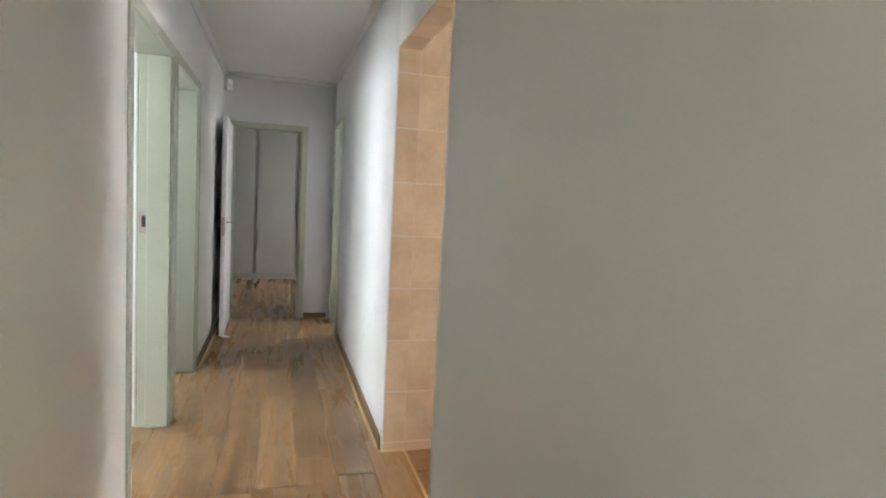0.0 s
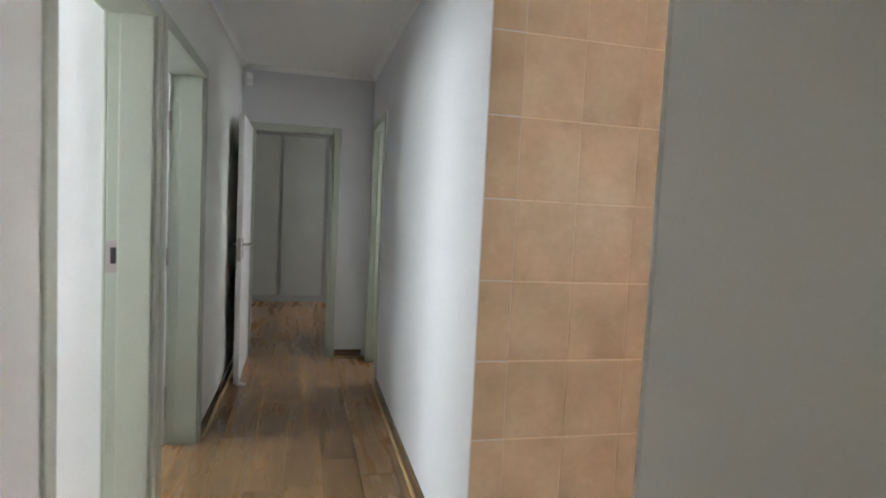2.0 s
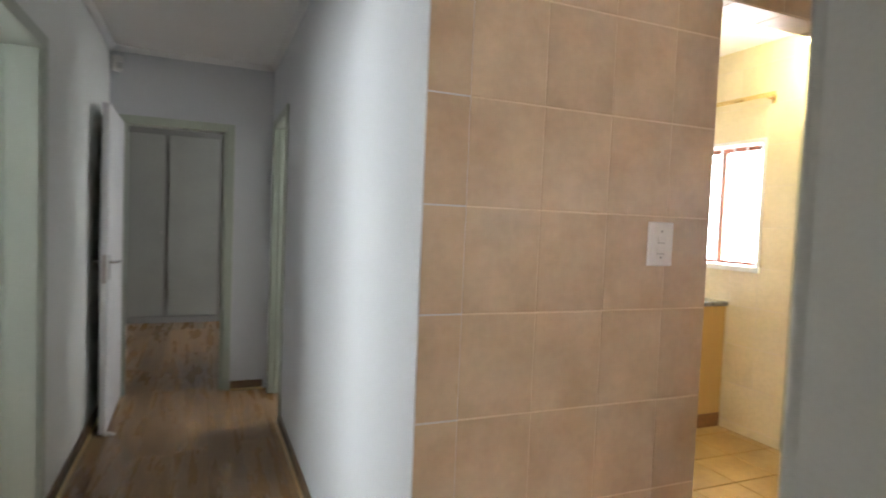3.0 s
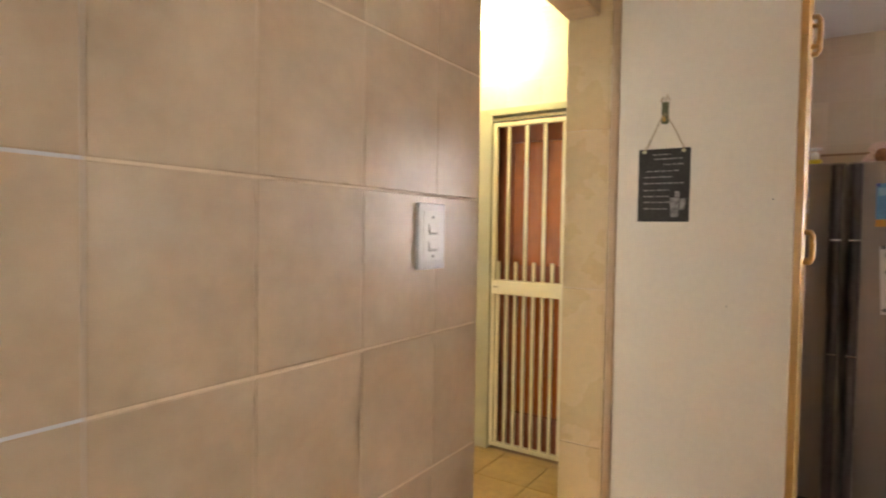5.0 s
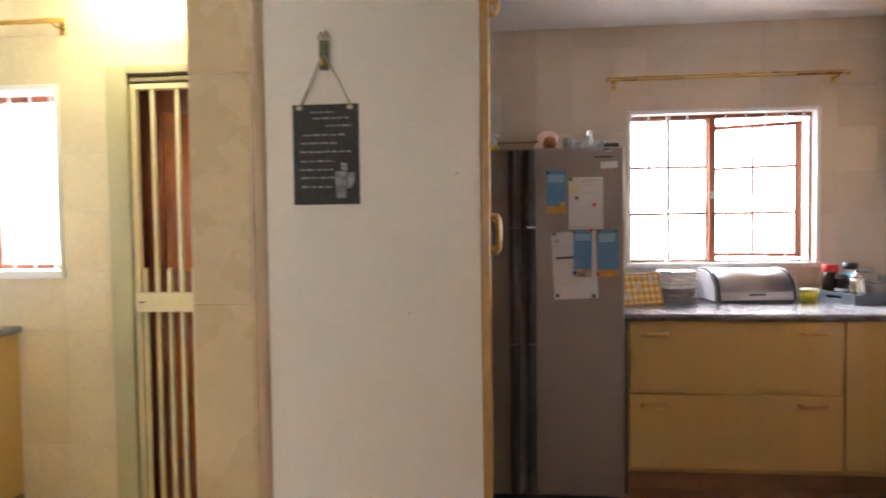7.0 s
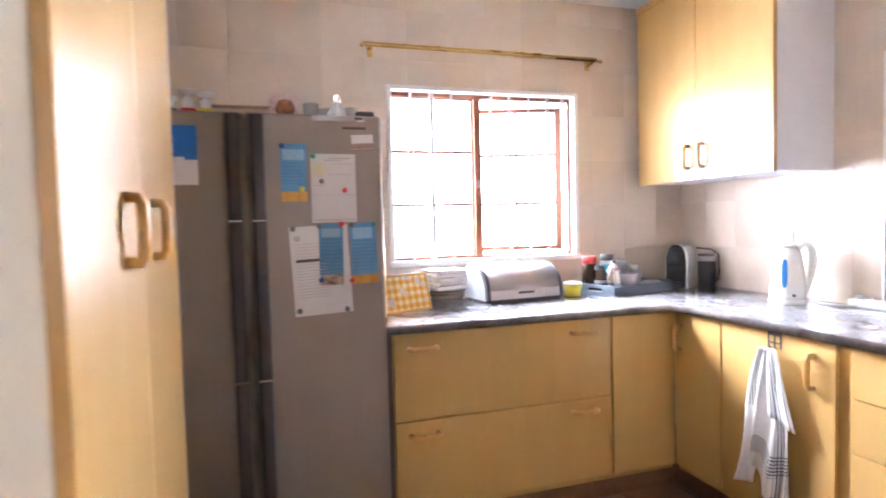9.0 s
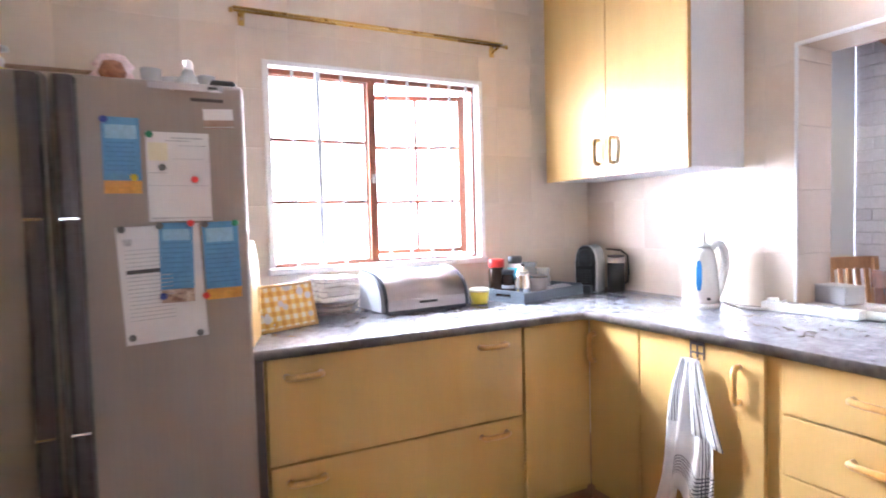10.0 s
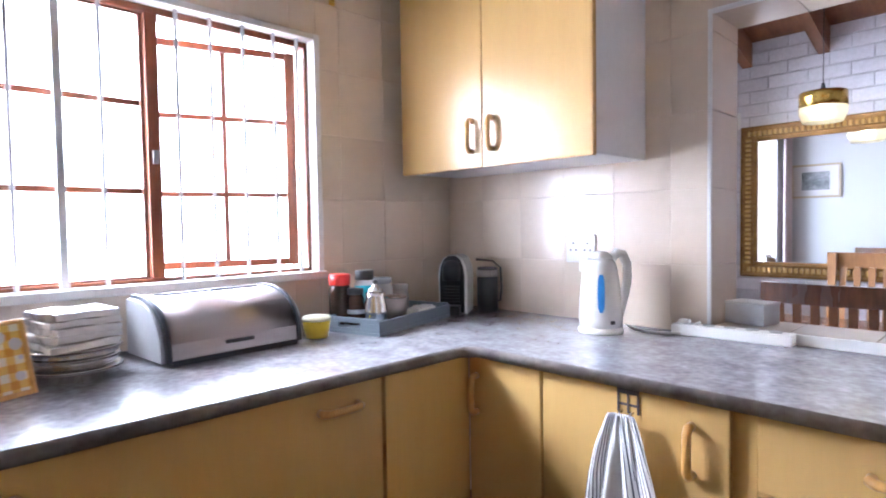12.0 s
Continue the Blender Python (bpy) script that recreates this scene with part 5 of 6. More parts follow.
part("brew_head", lathe([(0.036, -0.02), (0.040, 0.0), (0.040, 0.04), (0.030, 0.062), (0.0, 0.070)], (0.0, -0.068, 0.165), 24), MATT_BLACK, cm)
for z in (0.055, 0.068, 0.081, 0.094, 0.107, 0.120):
    part("rib", box((-0.036, -0.0755, z - 0.002), (0.036, -0.0715, z + 0.002), 0.001), DARK, cm)
part("drip_tray", box((-0.042, -0.125, 0.0), (0.042, -0.073, 0.042), 0.006), DARK, cm, "black drip tray")
fro = thing("milk_frother", "black electric milk frother with a steel band and loop handle", "milk frother", pose(3.735, -3.195, CT, 0, 0, -100))
part("cup", lathe([(0.0, 0.0), (0.046, 0.0), (0.046, 0.155), (0.0, 0.155)], seg=28), DARK, fro)
part("steel_band", lathe([(0.0465, 0.1555), (0.048, 0.160), (0.048, 0.185), (0.0, 0.185)], seg=28), STEEL, fro, "brushed steel band")
part("lid", lathe([(0.044, 0.1855), (0.044, 0.196), (0.0, 0.199)], seg=28), mat("smoky_lid", (0.10, 0.10, 0.11), None, 0.15), fro, "smoky lid")
part("handle", tube([(0.046, 0, 0.04), (0.072, 0, 0.045), (0.080, 0, 0.10), (0.074, 0, 0.19), (0.03, 0.0, 0.222), (-0.06, 0.0, 0.232)], 0.005, 8), DARK, fro)

# kettle
ke = thing("electric_kettle", "white plastic cordless kettle with a blue gauge", "kettle", pose(3.120, -3.095, CT, 0, 0, 0) @ Matrix.Diagonal((0.94, 0.94, 1.03, 1)))
part("base", lathe([(0.0, 0.0), (0.082, 0.0), (0.084, 0.012), (0.080, 0.020), (0.0, 0.020)], seg=32), WHITE_GLOSS, ke)
KW_ = [(0.079, 0.022), (0.080, 0.05), (0.076, 0.11), (0.069, 0.17), (0.061, 0.215), (0.056, 0.232)]
part("jug", lathe([(0.0, 0.021), *KW_, (0.045, 0.247), (0.0, 0.252)], seg=36), WHITE_GLOSS, ke)
part("spout", add_prism(geo(), [(-0.024, 0.205), (0.024, 0.205), (0.017, 0.245), (-0.017, 0.245)], 0.045, 0.076, "x"), WHITE_GLOSS, ke)
hp = [(-0.045, 0, 0.245), (-0.07, 0, 0.268), (-0.094, 0, 0.262), (-0.113, 0, 0.228), (-0.116, 0, 0.18), (-0.104, 0, 0.13), (-0.088, 0, 0.085), (-0.076, 0, 0.05)]
kh = part("handle", tube(hp, 0.0165, 12), WHITE_GLOSS, ke)
kh.matrix_local = pose(0, 0, 0, 0, 0, 62)
part("lid", lathe([(0.044, 0.250), (0.043, 0.260), (0.025, 0.272), (0.0, 0.276)], seg=28), WHITE_GLOSS, ke)
GAUGE = mat("blue_gauge", (0.03, 0.16, 0.46), (0.05, 0.24, 0.58), 0.2, scale=20)
bm = geo()
rows_g = []
for i in range(11):
    z = 0.075 + 0.0125 * i
    rad = 0.0795 - (z - 0.05) * 0.098 + 0.003
    half_w = 0.013 * math.sqrt(max(0.05, 1 - ((i - 5) / 5.3) ** 4))
    rows_g.append([bm.verts.new((x * 0.98, math.sqrt(max(0, rad * rad - x * x)), z)) for x in (-half_w, 0.0, half_w)])
for a, b in zip(rows_g, rows_g[1:]):
    for k in range(2):
        bm.faces.new((a[k], a[k + 1], b[k + 1], b[k])).smooth = True
kg = part("gauge", bm, GAUGE, ke, "blue water gauge")
kg.matrix_local = pose(0, 0, 0, 0, 0, 33)
sw_ = part("switch", box((-0.008, 0.078, 0.036), (0.008, 0.086, 0.048), 0.002), DARK, ke, "small dark switch")
sw_.matrix_local = pose(0, 0, 0, 0, 0, 62)
solid("kettle_cable", tube([(3.035, -3.125, CT + 0.030), (3.015, -3.140, CT + 0.016), (2.985, -3.160, CT + 0.008), (2.950, -3.182, CT + 0.0055), (2.915, -3.203, CT + 0.0055), (2.885, -3.220, CT + 0.010), (2.862, -3.233, CT + 0.024), (2.848, -3.241, CT + 0.040), (2.835, -3.246, CT + 0.046)], 0.0045, 8), WHITE_PLASTIC, "thin white kettle cable curling over the worktop", "cable")

ps = thing("power_strip", "long white multi-plug power strip on the worktop", "power strip", pose(2.745, -3.252, CT, 0, 0, 4))
part("housing", box((-0.18, -0.028, 0.0), (0.18, 0.028, 0.036), 0.005, 3), WHITE_PLASTIC, ps)
for k in range(5):
    part("socket", lathe([(0.016, 0.0365), (0.019, 0.0365), (0.019, 0.039), (0.016, 0.039)], (-0.13 + 0.065 * k, 0.0, 0.0), 18), mat("grey_socket", (0.45, 0.45, 0.45), None, 0.4), ps)
part("plug", box((0.125, -0.016, 0.037), (0.162, 0.016, 0.052), 0.006, 3), WHITE_PLASTIC, ps, "white plug")

so = thing("wall_socket", "white double wall socket on cream tiles", "socket", pose(3.318, KS + 0.001, 1.182, 0, 0, 180))
part("plate", box((-0.066, -0.009, -0.056), (0.066, 0.0, 0.056), 0.004, 3), WHITE_PLASTIC, so)
for x in (-0.032, 0.032):
    for dx, dz in ((0.0, 0.02), (-0.012, -0.006), (0.012, -0.006)):
        part("pin_hole", lathe([(0.004, 0.0), (0.004, 0.0006), (0.0, 0.0006)], seg=10), DARK, so).matrix_local = pose(x + dx, -0.0092, dz, 90, 0, 0)
    part("rocker", box((x - 0.006, -0.013, 0.032), (x + 0.006, -0.009, 0.046), 0.002), WHITE_PLASTIC, so)

# towel over the cupboard door
th = thing("towel_hook", "dark metal double hook over the cupboard door", "hook", pose(2.775, -2.645, 0.838))
for lo, hi in (((-0.030, 0.001, 0.010), (0.030, 0.004, 0.024)), ((-0.030, 0.001, -0.038), (-0.024, 0.004, 0.010)), ((0.024, 0.001, -0.038), (0.030, 0.004, 0.010)), ((-0.003, 0.001, -0.038), (0.003, 0.004, 0.010)), ((-0.024, 0.001, -0.020), (0.024, 0.004, -0.014)), ((-0.030, -0.02, 0.024), (0.030, 0.004, 0.027))):
    part("bar", box(lo, hi, 0.0006), FRIDGE_HANDLE, th)
for x in (-0.015, 0.015):
    part("prong", tube([(x, 0.004, -0.034), (x, 0.018, -0.040), (x, 0.022, -0.028)], 0.003, 8), CHROME, th)


def striped_cloth():
    m = mat("striped_tea_towel", (0.82, 0.81, 0.83), (0.78, 0.77, 0.79), 0.9, scale=6, fine=260, var=0.05, bump=0.3)
    nt = m.node_tree
    N, L = nt.nodes.new, nt.links.new
    uv = N("ShaderNodeUVMap")
    sep = N("ShaderNodeSeparateXYZ")
    L(uv.outputs["UV"], sep.inputs["Vector"])

    def chain(op, a, b):
        n = N("ShaderNodeMath")
        n.operation = op
        for i, v in enumerate((a, b)):
            if isinstance(v, (int, float)):
                n.inputs[i].default_value = v
            else:
                L(v, n.inputs[i])
        return n.outputs["Value"]
    u, v = sep.outputs["X"], sep.outputs["Y"]
    fine = chain("LESS_THAN", chain("FRACT", chain("MULTIPLY", u, 26.0), 0.0), 0.32)
    left = chain("MULTIPLY", chain("GREATER_THAN", u, 0.70), chain("LESS_THAN", u, 0.97))
    band = chain("MULTIPLY", fine, left)
    fine2 = chain("LESS_THAN", chain("FRACT", chain("MULTIPLY", v, 42.0), 0.0), 0.36)
    low = chain("MULTIPLY", chain("GREATER_THAN", v, 0.70), chain("LESS_THAN", v, 0.86))
    band2 = chain("MULTIPLY", chain("MULTIPLY", fine2, low), chain("GREATER_THAN", u, 0.30))
    third = chain("MULTIPLY", chain("MULTIPLY", fine, chain("LESS_THAN", u, 0.30)), chain("LESS_THAN", v, 0.42))
    fac = chain("MAXIMUM", chain("MAXIMUM", band, band2), third)
    p = nt.nodes["Principled BSDF"]
    old = p.inputs["Base Color"].links[0].from_socket
    mx = N("ShaderNodeMix")
    mx.data_type = "RGBA"
    L(fac, mx.inputs[0])
    L(old, mx.inputs[6])
    mx.inputs[7].default_value = (0.075, 0.075, 0.11, 1)
    L(mx.outputs[2], p.inputs["Base Color"])
    return m


bm = geo()
uvl = bm.loops.layers.uv.new("UVMap")
NU, NV = 36, 44
grid = []
for j in range(NV + 1):
    v = j / NV
    row = []
    for i in range(NU + 1):
        u = i / NU
        # x runs from the towel's east edge to its west edge
        xl = 2.812 + 0.125 * v ** 0.85 + 0.012 * math.sin(6 * v)
        xr = 2.742 - 0.062 * min(1.0, v / 0.35) ** 0.8 + 0.02 * max(0.0, v - 0.55)
        hem = 0.228 + 0.085 * math.exp(-((u - 0.40) / 0.13) ** 2) + 0.03 * max(0.0, u - 0.9) / 0.1
        z = 0.803 + (hem - 0.803) * v
        x = xl + (xr - xl) * (u + 0.06 * math.sin(4 * math.pi * u) * v)
        fold = math.sin(u * 19 + 2.2 * v) * (0.007 + 0.013 * v) + math.sin(u * 8.0 - 3 * v) * 0.018 * v
        y = -2.645 + 0.018 + 0.020 * (1 - v) * 0.4 + 0.012 + fold + 0.004 * noise.noise(Vector((u * 9, v * 9, 2)))
        row.append((bm.verts.new((x, max(y, -2.6425), z)), u, v))
    grid.append(row)
for j in range(NV):
    for i in range(NU):
        q = (grid[j][i], grid[j + 1][i], grid[j + 1][i + 1], grid[j][i + 1])
        f = bm.faces.new([a[0] for a in q])
        f.smooth = True
        for lp, a in zip(f.loops, q):
            lp[uvl].uv = (a[1], a[2])
# the towel's loose corner folded over in front
flap = []
for j in range(15):
    v = j / 14
    row = []
    for i in range(13):
        u = i / 12
        x = 2.785 - 0.028 * v - (0.040 + 0.075 * v) * u
        z = 0.806 - (0.255 + 0.035 * u) * v
        y = -2.607 + 0.010 * v + 0.006 * math.sin(u * 9 + v) * (0.3 + v)
        row.append((bm.verts.new((x, y, z)), 0.70 + 0.27 * u, 0.4 * v))
    flap.append(row)
for j in range(14):
    for i in range(12):
        q = (flap[j][i], flap[j + 1][i], flap[j + 1][i + 1], flap[j][i + 1])
        f = bm.faces.new([e[0] for e in q])
        f.smooth = True
        for lp, e in zip(f.loops, q):
            lp[uvl].uv = (e[1], e[2])
tw = solid("tea_towel", bm, striped_cloth(), "white tea towel with dark stripes hanging in folds", "towel")
md = tw.modifiers.new("thickness", "SOLIDIFY")
md.thickness, md.offset = 0.0025, 1.0

# ---- serving hatch ----
SILL = mat("cream_sill_tile", (0.62, 0.56, 0.50), (0.57, 0.51, 0.45), 0.25, scale=4, fine=60, var=0.04)
hs = thing("trim_hatch", "cream tiled serving hatch with white corner trim", "hatch", kind="structure")
for k in range(5):
    x1 = 2.818 - 0.222 * k
    part("sill_tile", box((max(1.702, x1 - 0.219), DN - 0.014, 0.9202), (x1, KS - 0.003, 0.929), 0.002), SILL, hs)
for lo, hi in (((2.8185, KS - 0.010, 0.905), (2.8325, KS + 0.004, 1.980)), ((1.702, KS - 0.010, 1.9645), (2.8184, KS + 0.004, 1.980)), ((1.702, KS - 0.002, 0.901), (2.8184, KS + 0.006, 0.934))):
    part("corner_trim", box(lo, hi, 0.003), WHITE_PLASTIC, hs, "white tile trim")
bxs = thing("tissue_box", "small silver-grey box on the hatch sill", "box", pose(2.742, -3.445, 0.9295, 0, 0, -12))
part("carton", box((-0.068, -0.05, 0.0), (0.068, 0.05, 0.068), 0.003), mat("silver_card", (0.52, 0.53, 0.56), (0.47, 0.48, 0.51), 0.35, scale=6, var=0.04), bxs)
part("lid", box((-0.070, -0.052, 0.0682), (0.070, 0.052, 0.074), 0.002), mat("pale_silver_card", (0.62, 0.62, 0.63), None, 0.35), bxs)

# ---- dining room ----
def rafter(x):
    b = prism([(DS - 0.01, 2.335), (DN, 2.885), (DN, 3.048), (DS - 0.01, 2.498)], x - 0.032, x + 0.032, "x")
    return solid("ceiling_rafter", b, BEAM, "dark oiled timber rafter under the boarded ceiling", "rafter", group="rafters")


for x in (3.47, 3.02, 2.57, 2.12):
    rafter(x)
mi = thing("wall_mirror", "large mirror in a carved gilt frame on white brick", "mirror", pose(0, DS + 0.003, 0))
MX0, MX1, MZ0, MZ1, FW = 2.10, 3.50, 0.895, 1.925, 0.105
silver = bpy.data.materials.new("mirror_silver")
silver.use_nodes = True
_p = silver.node_tree.nodes["Principled BSDF"]
_p.inputs["Base Color"].default_value = (0.88, 0.89, 0.89, 1)
_p.inputs["Metallic"].default_value = 1.0
_p.inputs["Roughness"].default_value = 0.01
part("mirror_glass", box((MX0 + FW, 0.006, MZ0 + FW), (MX1 - FW, 0.010, MZ1 - FW)), silver, mi, "clear mirror glass")
for lo, hi in (((MX0, MZ0), (MX1, MZ0 + FW)), ((MX0, MZ1 - FW), (MX1, MZ1)), ((MX0, MZ0 + FW), (MX0 + FW, MZ1 - FW)), ((MX1 - FW, MZ0 + FW), (MX1, MZ1 - FW))):
    part("frame_side", box((lo[0], 0.0, lo[1]), (hi[0], 0.03, hi[1]), 0.008, 3), GILT, mi)
for a, e in ((0.012, 0.042), (FW - 0.024, 0.036)):
    bm = geo()
    add_tube(bm, [(MX0 + a, e, MZ0 + a), (MX1 - a, e, MZ0 + a), (MX1 - a, e, MZ1 - a), (MX0 + a, e, MZ1 - a), (MX0 + a, e, MZ0 + a)], 0.010, 8)
    part("frame_moulding", bm, GILT, mi)
bm = geo()
m0 = 0.052
x = MX0 + m0
while x < MX1 - m0:
    for z in (MZ0 + m0, MZ1 - m0):
        add_box(bm, (x, 0.028, z - 0.016), (x + 0.018, 0.044, z + 0.016), 0.003, 1)
    x += 0.032
z = MZ0 + m0 + 0.04
while z < MZ1 - m0 - 0.03:
    for x in (MX0 + m0, MX1 - m0):
        add_box(bm, (x - 0.016, 0.028, z), (x + 0.016, 0.044, z + 0.018), 0.003, 1)
    z += 0.032
tagged(part("dentil_carving", bm, mat("bright_gilt", (0.52, 0.35, 0.13), (0.4, 0.24, 0.07), 0.32, metal=0.6, scale=20, var=0.15), mi, "bright gilt dentil blocks"), kind="stuff")

bs = thing("wall_switch", "small white switch plate on the white brick wall", "light switch", pose(3.545, DS + 0.0005, 1.975, 0, 0, 180))
part("plate", box((-0.036, -0.010, -0.058), (0.036, 0.0, 0.058), 0.003), WHITE_PLASTIC, bs)
part("rocker", box((-0.011, -0.014, -0.016), (0.011, -0.0102, 0.016), 0.002), WHITE_PLASTIC, bs)

pl = thing("pendant_lamp", "pendant lamp with a gold and clear glass drum, lit", "pendant lamp", pose(2.886, -5.01, 1.895) @ Matrix.Diagonal((0.82, 0.82, 0.88, 1)))
part("cord", tube([(0, 0, 0.12), (0, 0, 0.92)], 0.003, 6), DARK, pl)
part("cap", lathe([(0.0, 0.150), (0.010, 0.148), (0.014, 0.120), (0.040, 0.098), (0.0, 0.097)], seg=24), DARK, pl)
GOLDGLASS = mat("gold_mirrored_glass", (0.62, 0.40, 0.09), (0.50, 0.30, 0.06), 0.14, metal=0.85, scale=8, var=0.05)
part("upper_drum", lathe([(0.036, 0.096), (0.136, 0.092), (0.140, 0.085), (0.140, 0.000), (0.137, 0.000), (0.137, 0.083), (0.036, 0.092)], seg=36), GOLDGLASS, pl, "gold mirrored glass band")
gd = part("lower_drum", lathe([(0.140, -0.001), (0.138, -0.040), (0.118, -0.092), (0.115, -0.092), (0.135, -0.040), (0.137, -0.001)], seg=36), glass("rippled_glass", (1.0, 0.93, 0.75), 0.35), pl, "clear glass lower drum")
gd.visible_shadow = False
bulb = part("bulb", lathe([(0.0, -0.078), (0.028, -0.072), (0.048, -0.045), (0.048, -0.022), (0.022, 0.004), (0.012, 0.03), (0.0, 0.03)], seg=24), glow("bulb_light", (1.0, 0.86, 0.62), 9.0), pl, "lit frosted bulb")
bulb.visible_shadow = False


def chair(label, m, wood, slat):
    c = thing("dining_chair", label, "chair", m, "chairs round the table")
    for x in (-0.20, 0.20):
        part("back_leg", add_prism(geo(), [(0.20, 0.0), (0.235, 0.0), (0.225, 0.45), (0.26, 1.0), (0.23, 1.0), (0.19, 0.45)], x - 0.018, x + 0.018, "x"), wood, c)
        part("front_leg", box((x - 0.018, -0.21, 0.0), (x + 0.018, -0.172, 0.43), 0.004), wood, c)
        part("side_apron", box((x - 0.012, -0.172, 0.37), (x + 0.012, 0.19, 0.43), 0.002), wood, c)
    part("seat", box((-0.22, -0.225, 0.431), (0.22, 0.188, 0.462), 0.012, 3), mat("seat_pad", (0.46, 0.28, 0.08), (0.38, 0.22, 0.05), 0.8, scale=10, var=0.15), c, "mustard seat pad")
    bm = geo()
    n = 9
    for i in range(n):
        a0, a1 = -0.225 + 0.45 * i / n, -0.225 + 0.45 * (i + 1) / n
        y0, y1 = 0.258 + 0.03 * (1 - (a0 / 0.225) ** 2), 0.258 + 0.03 * (1 - (a1 / 0.225) ** 2)
        vs = [bm.verts.new(co) for co in ((a0, y0 - 0.016, 0.925), (a1, y1 - 0.016, 0.925), (a1, y1 - 0.016, 1.005), (a0, y0 - 0.016, 1.005), (a0, y0 + 0.012, 0.925), (a1, y1 + 0.012, 0.925), (a1, y1 + 0.012, 1.005), (a0, y0 + 0.012, 1.005))]
        for f in ((0, 1, 2, 3), (5, 4, 7, 6), (3, 2, 6, 7), (4, 5, 1, 0)) + (((4, 0, 3, 7),) if i == 0 else ()) + (((1, 5, 6, 2),) if i == n - 1 else ()):
            bm.faces.new([vs[k] for k in f])
    bmesh.ops.remove_doubles(bm, verts=bm.verts[:], dist=1e-5)
    part("top_rail", bm, wood, c)
    part("lower_rail", box((-0.185, 0.205, 0.555), (0.185, 0.228, 0.60), 0.003), wood, c)
    for i in range(6):
        x = -0.155 + 0.062 * i
        part("slat", add_prism(geo(), [(0.212, 0.598), (0.224, 0.598), (0.268, 0.93), (0.254, 0.93)], x - 0.015, x + 0.015, "x"), slat, c)
    return c


chair("dark polished dining chair with slatted back near the hatch", pose(2.64, -4.22, 0) @ Matrix.Scale(1.02, 4), DARK_WOOD, BEAM)
chair("honey-brown slatted dining chair before the mirror", pose(2.66, -4.96, 0, 0, 0, 180) @ Matrix.Scale(1.085, 4), HONEY_WOOD, HONEY_WOOD)
chair("honey-brown slatted dining chair at the table's head", pose(3.27, -4.86, 0, 0, 0, -110), HONEY_WOOD, HONEY_WOOD)
dt = thing("dining_table", "dark wooden dining table with a smooth top", "table", pose(2.45, -4.58, 0))
part("tabletop", box((-0.70, -0.37, 0.722), (0.70, 0.37, 0.752), 0.008, 3), DARK_WOOD, dt)
for x in (-0.50, 0.50):
    for y in (-0.30, 0.30):
        part("leg", box((x - 0.03, y - 0.03, 0.0), (x + 0.03, y + 0.03, 0.7215), 0.006), DARK_WOOD, dt)

fp = thing("framed_picture", "small grey landscape print in a pale frame", "picture", pose(3.53, DN - 0.0085, 1.65) @ Matrix.Scale(1.15, 4))
part("print", box((-0.10, -0.006, -0.075), (0.10, -0.002, 0.075)), mat("grey_landscape", (0.10, 0.11, 0.12), (0.34, 0.35, 0.36), 0.5, scale=14, fine=60, var=0.3), fp, "grey landscape print")
part("mount", box((-0.165, -0.0055, -0.125), (0.165, -0.0005, 0.125)), PAPER, fp)
for lo, hi in (((-0.18, -0.14), (0.18, -0.122)), ((-0.18, 0.122), (0.18, 0.14)), ((-0.18, -0.122), (-0.162, 0.122)), ((0.162, -0.122), (0.18, 0.122))):
    part("frame_side", box((lo[0], -0.014, lo[1]), (hi[0], 0.0, hi[1]), 0.002), mat("pale_oak_frame", (0.50, 0.42, 0.30), None, 0.4), fp)
SHEER = mat("pale_pink_curtain", (0.62, 0.52, 0.52), (0.54, 0.44, 0.45), 0.9, scale=8, fine=90, var=0.08)
for y0, y1 in ((-3.74, -3.58), (-4.98, -4.80)):
    bm = geo()
    n = 40
    a = [bm.verts.new((DE - 0.07 + 0.02 * math.sin(i * 1.1), y0 + (y1 - y0) * i / n, 0.25)) for i in range(n + 1)]
    b = [bm.verts.new((DE - 0.07 + 0.014 * math.sin(i * 1.1), y0 + (y1 - y0) * i / n, 2.25)) for i in range(n + 1)]
    for i in range(n):
        bm.faces.new((a[i], a[i + 1], b[i + 1], b[i])).smooth = True
    cu = solid("curtain", bm, SHEER, "pale pink curtain gathered beside the dining window", "curtain")
    cu.modifiers.new("thickness", "SOLIDIFY").thickness = 0.003
dr = thing("curtain_rod", "white curtain rod above the dining window", "curtain rod", pose(DE, 0, 2.27))
part("rod", tube([(-0.07, -5.05, 0.0), (-0.07, -3.55, 0.0)], 0.011, 10), WHITE_BAR, dr)
for y in (-5.0, -3.6):
    part("bracket", tube([(0.0, y, 0.0), (-0.06, y, 0.0)], 0.008, 8), WHITE_BAR, dr)

# ---- tiles, planks and bricks ----
_piece = {}


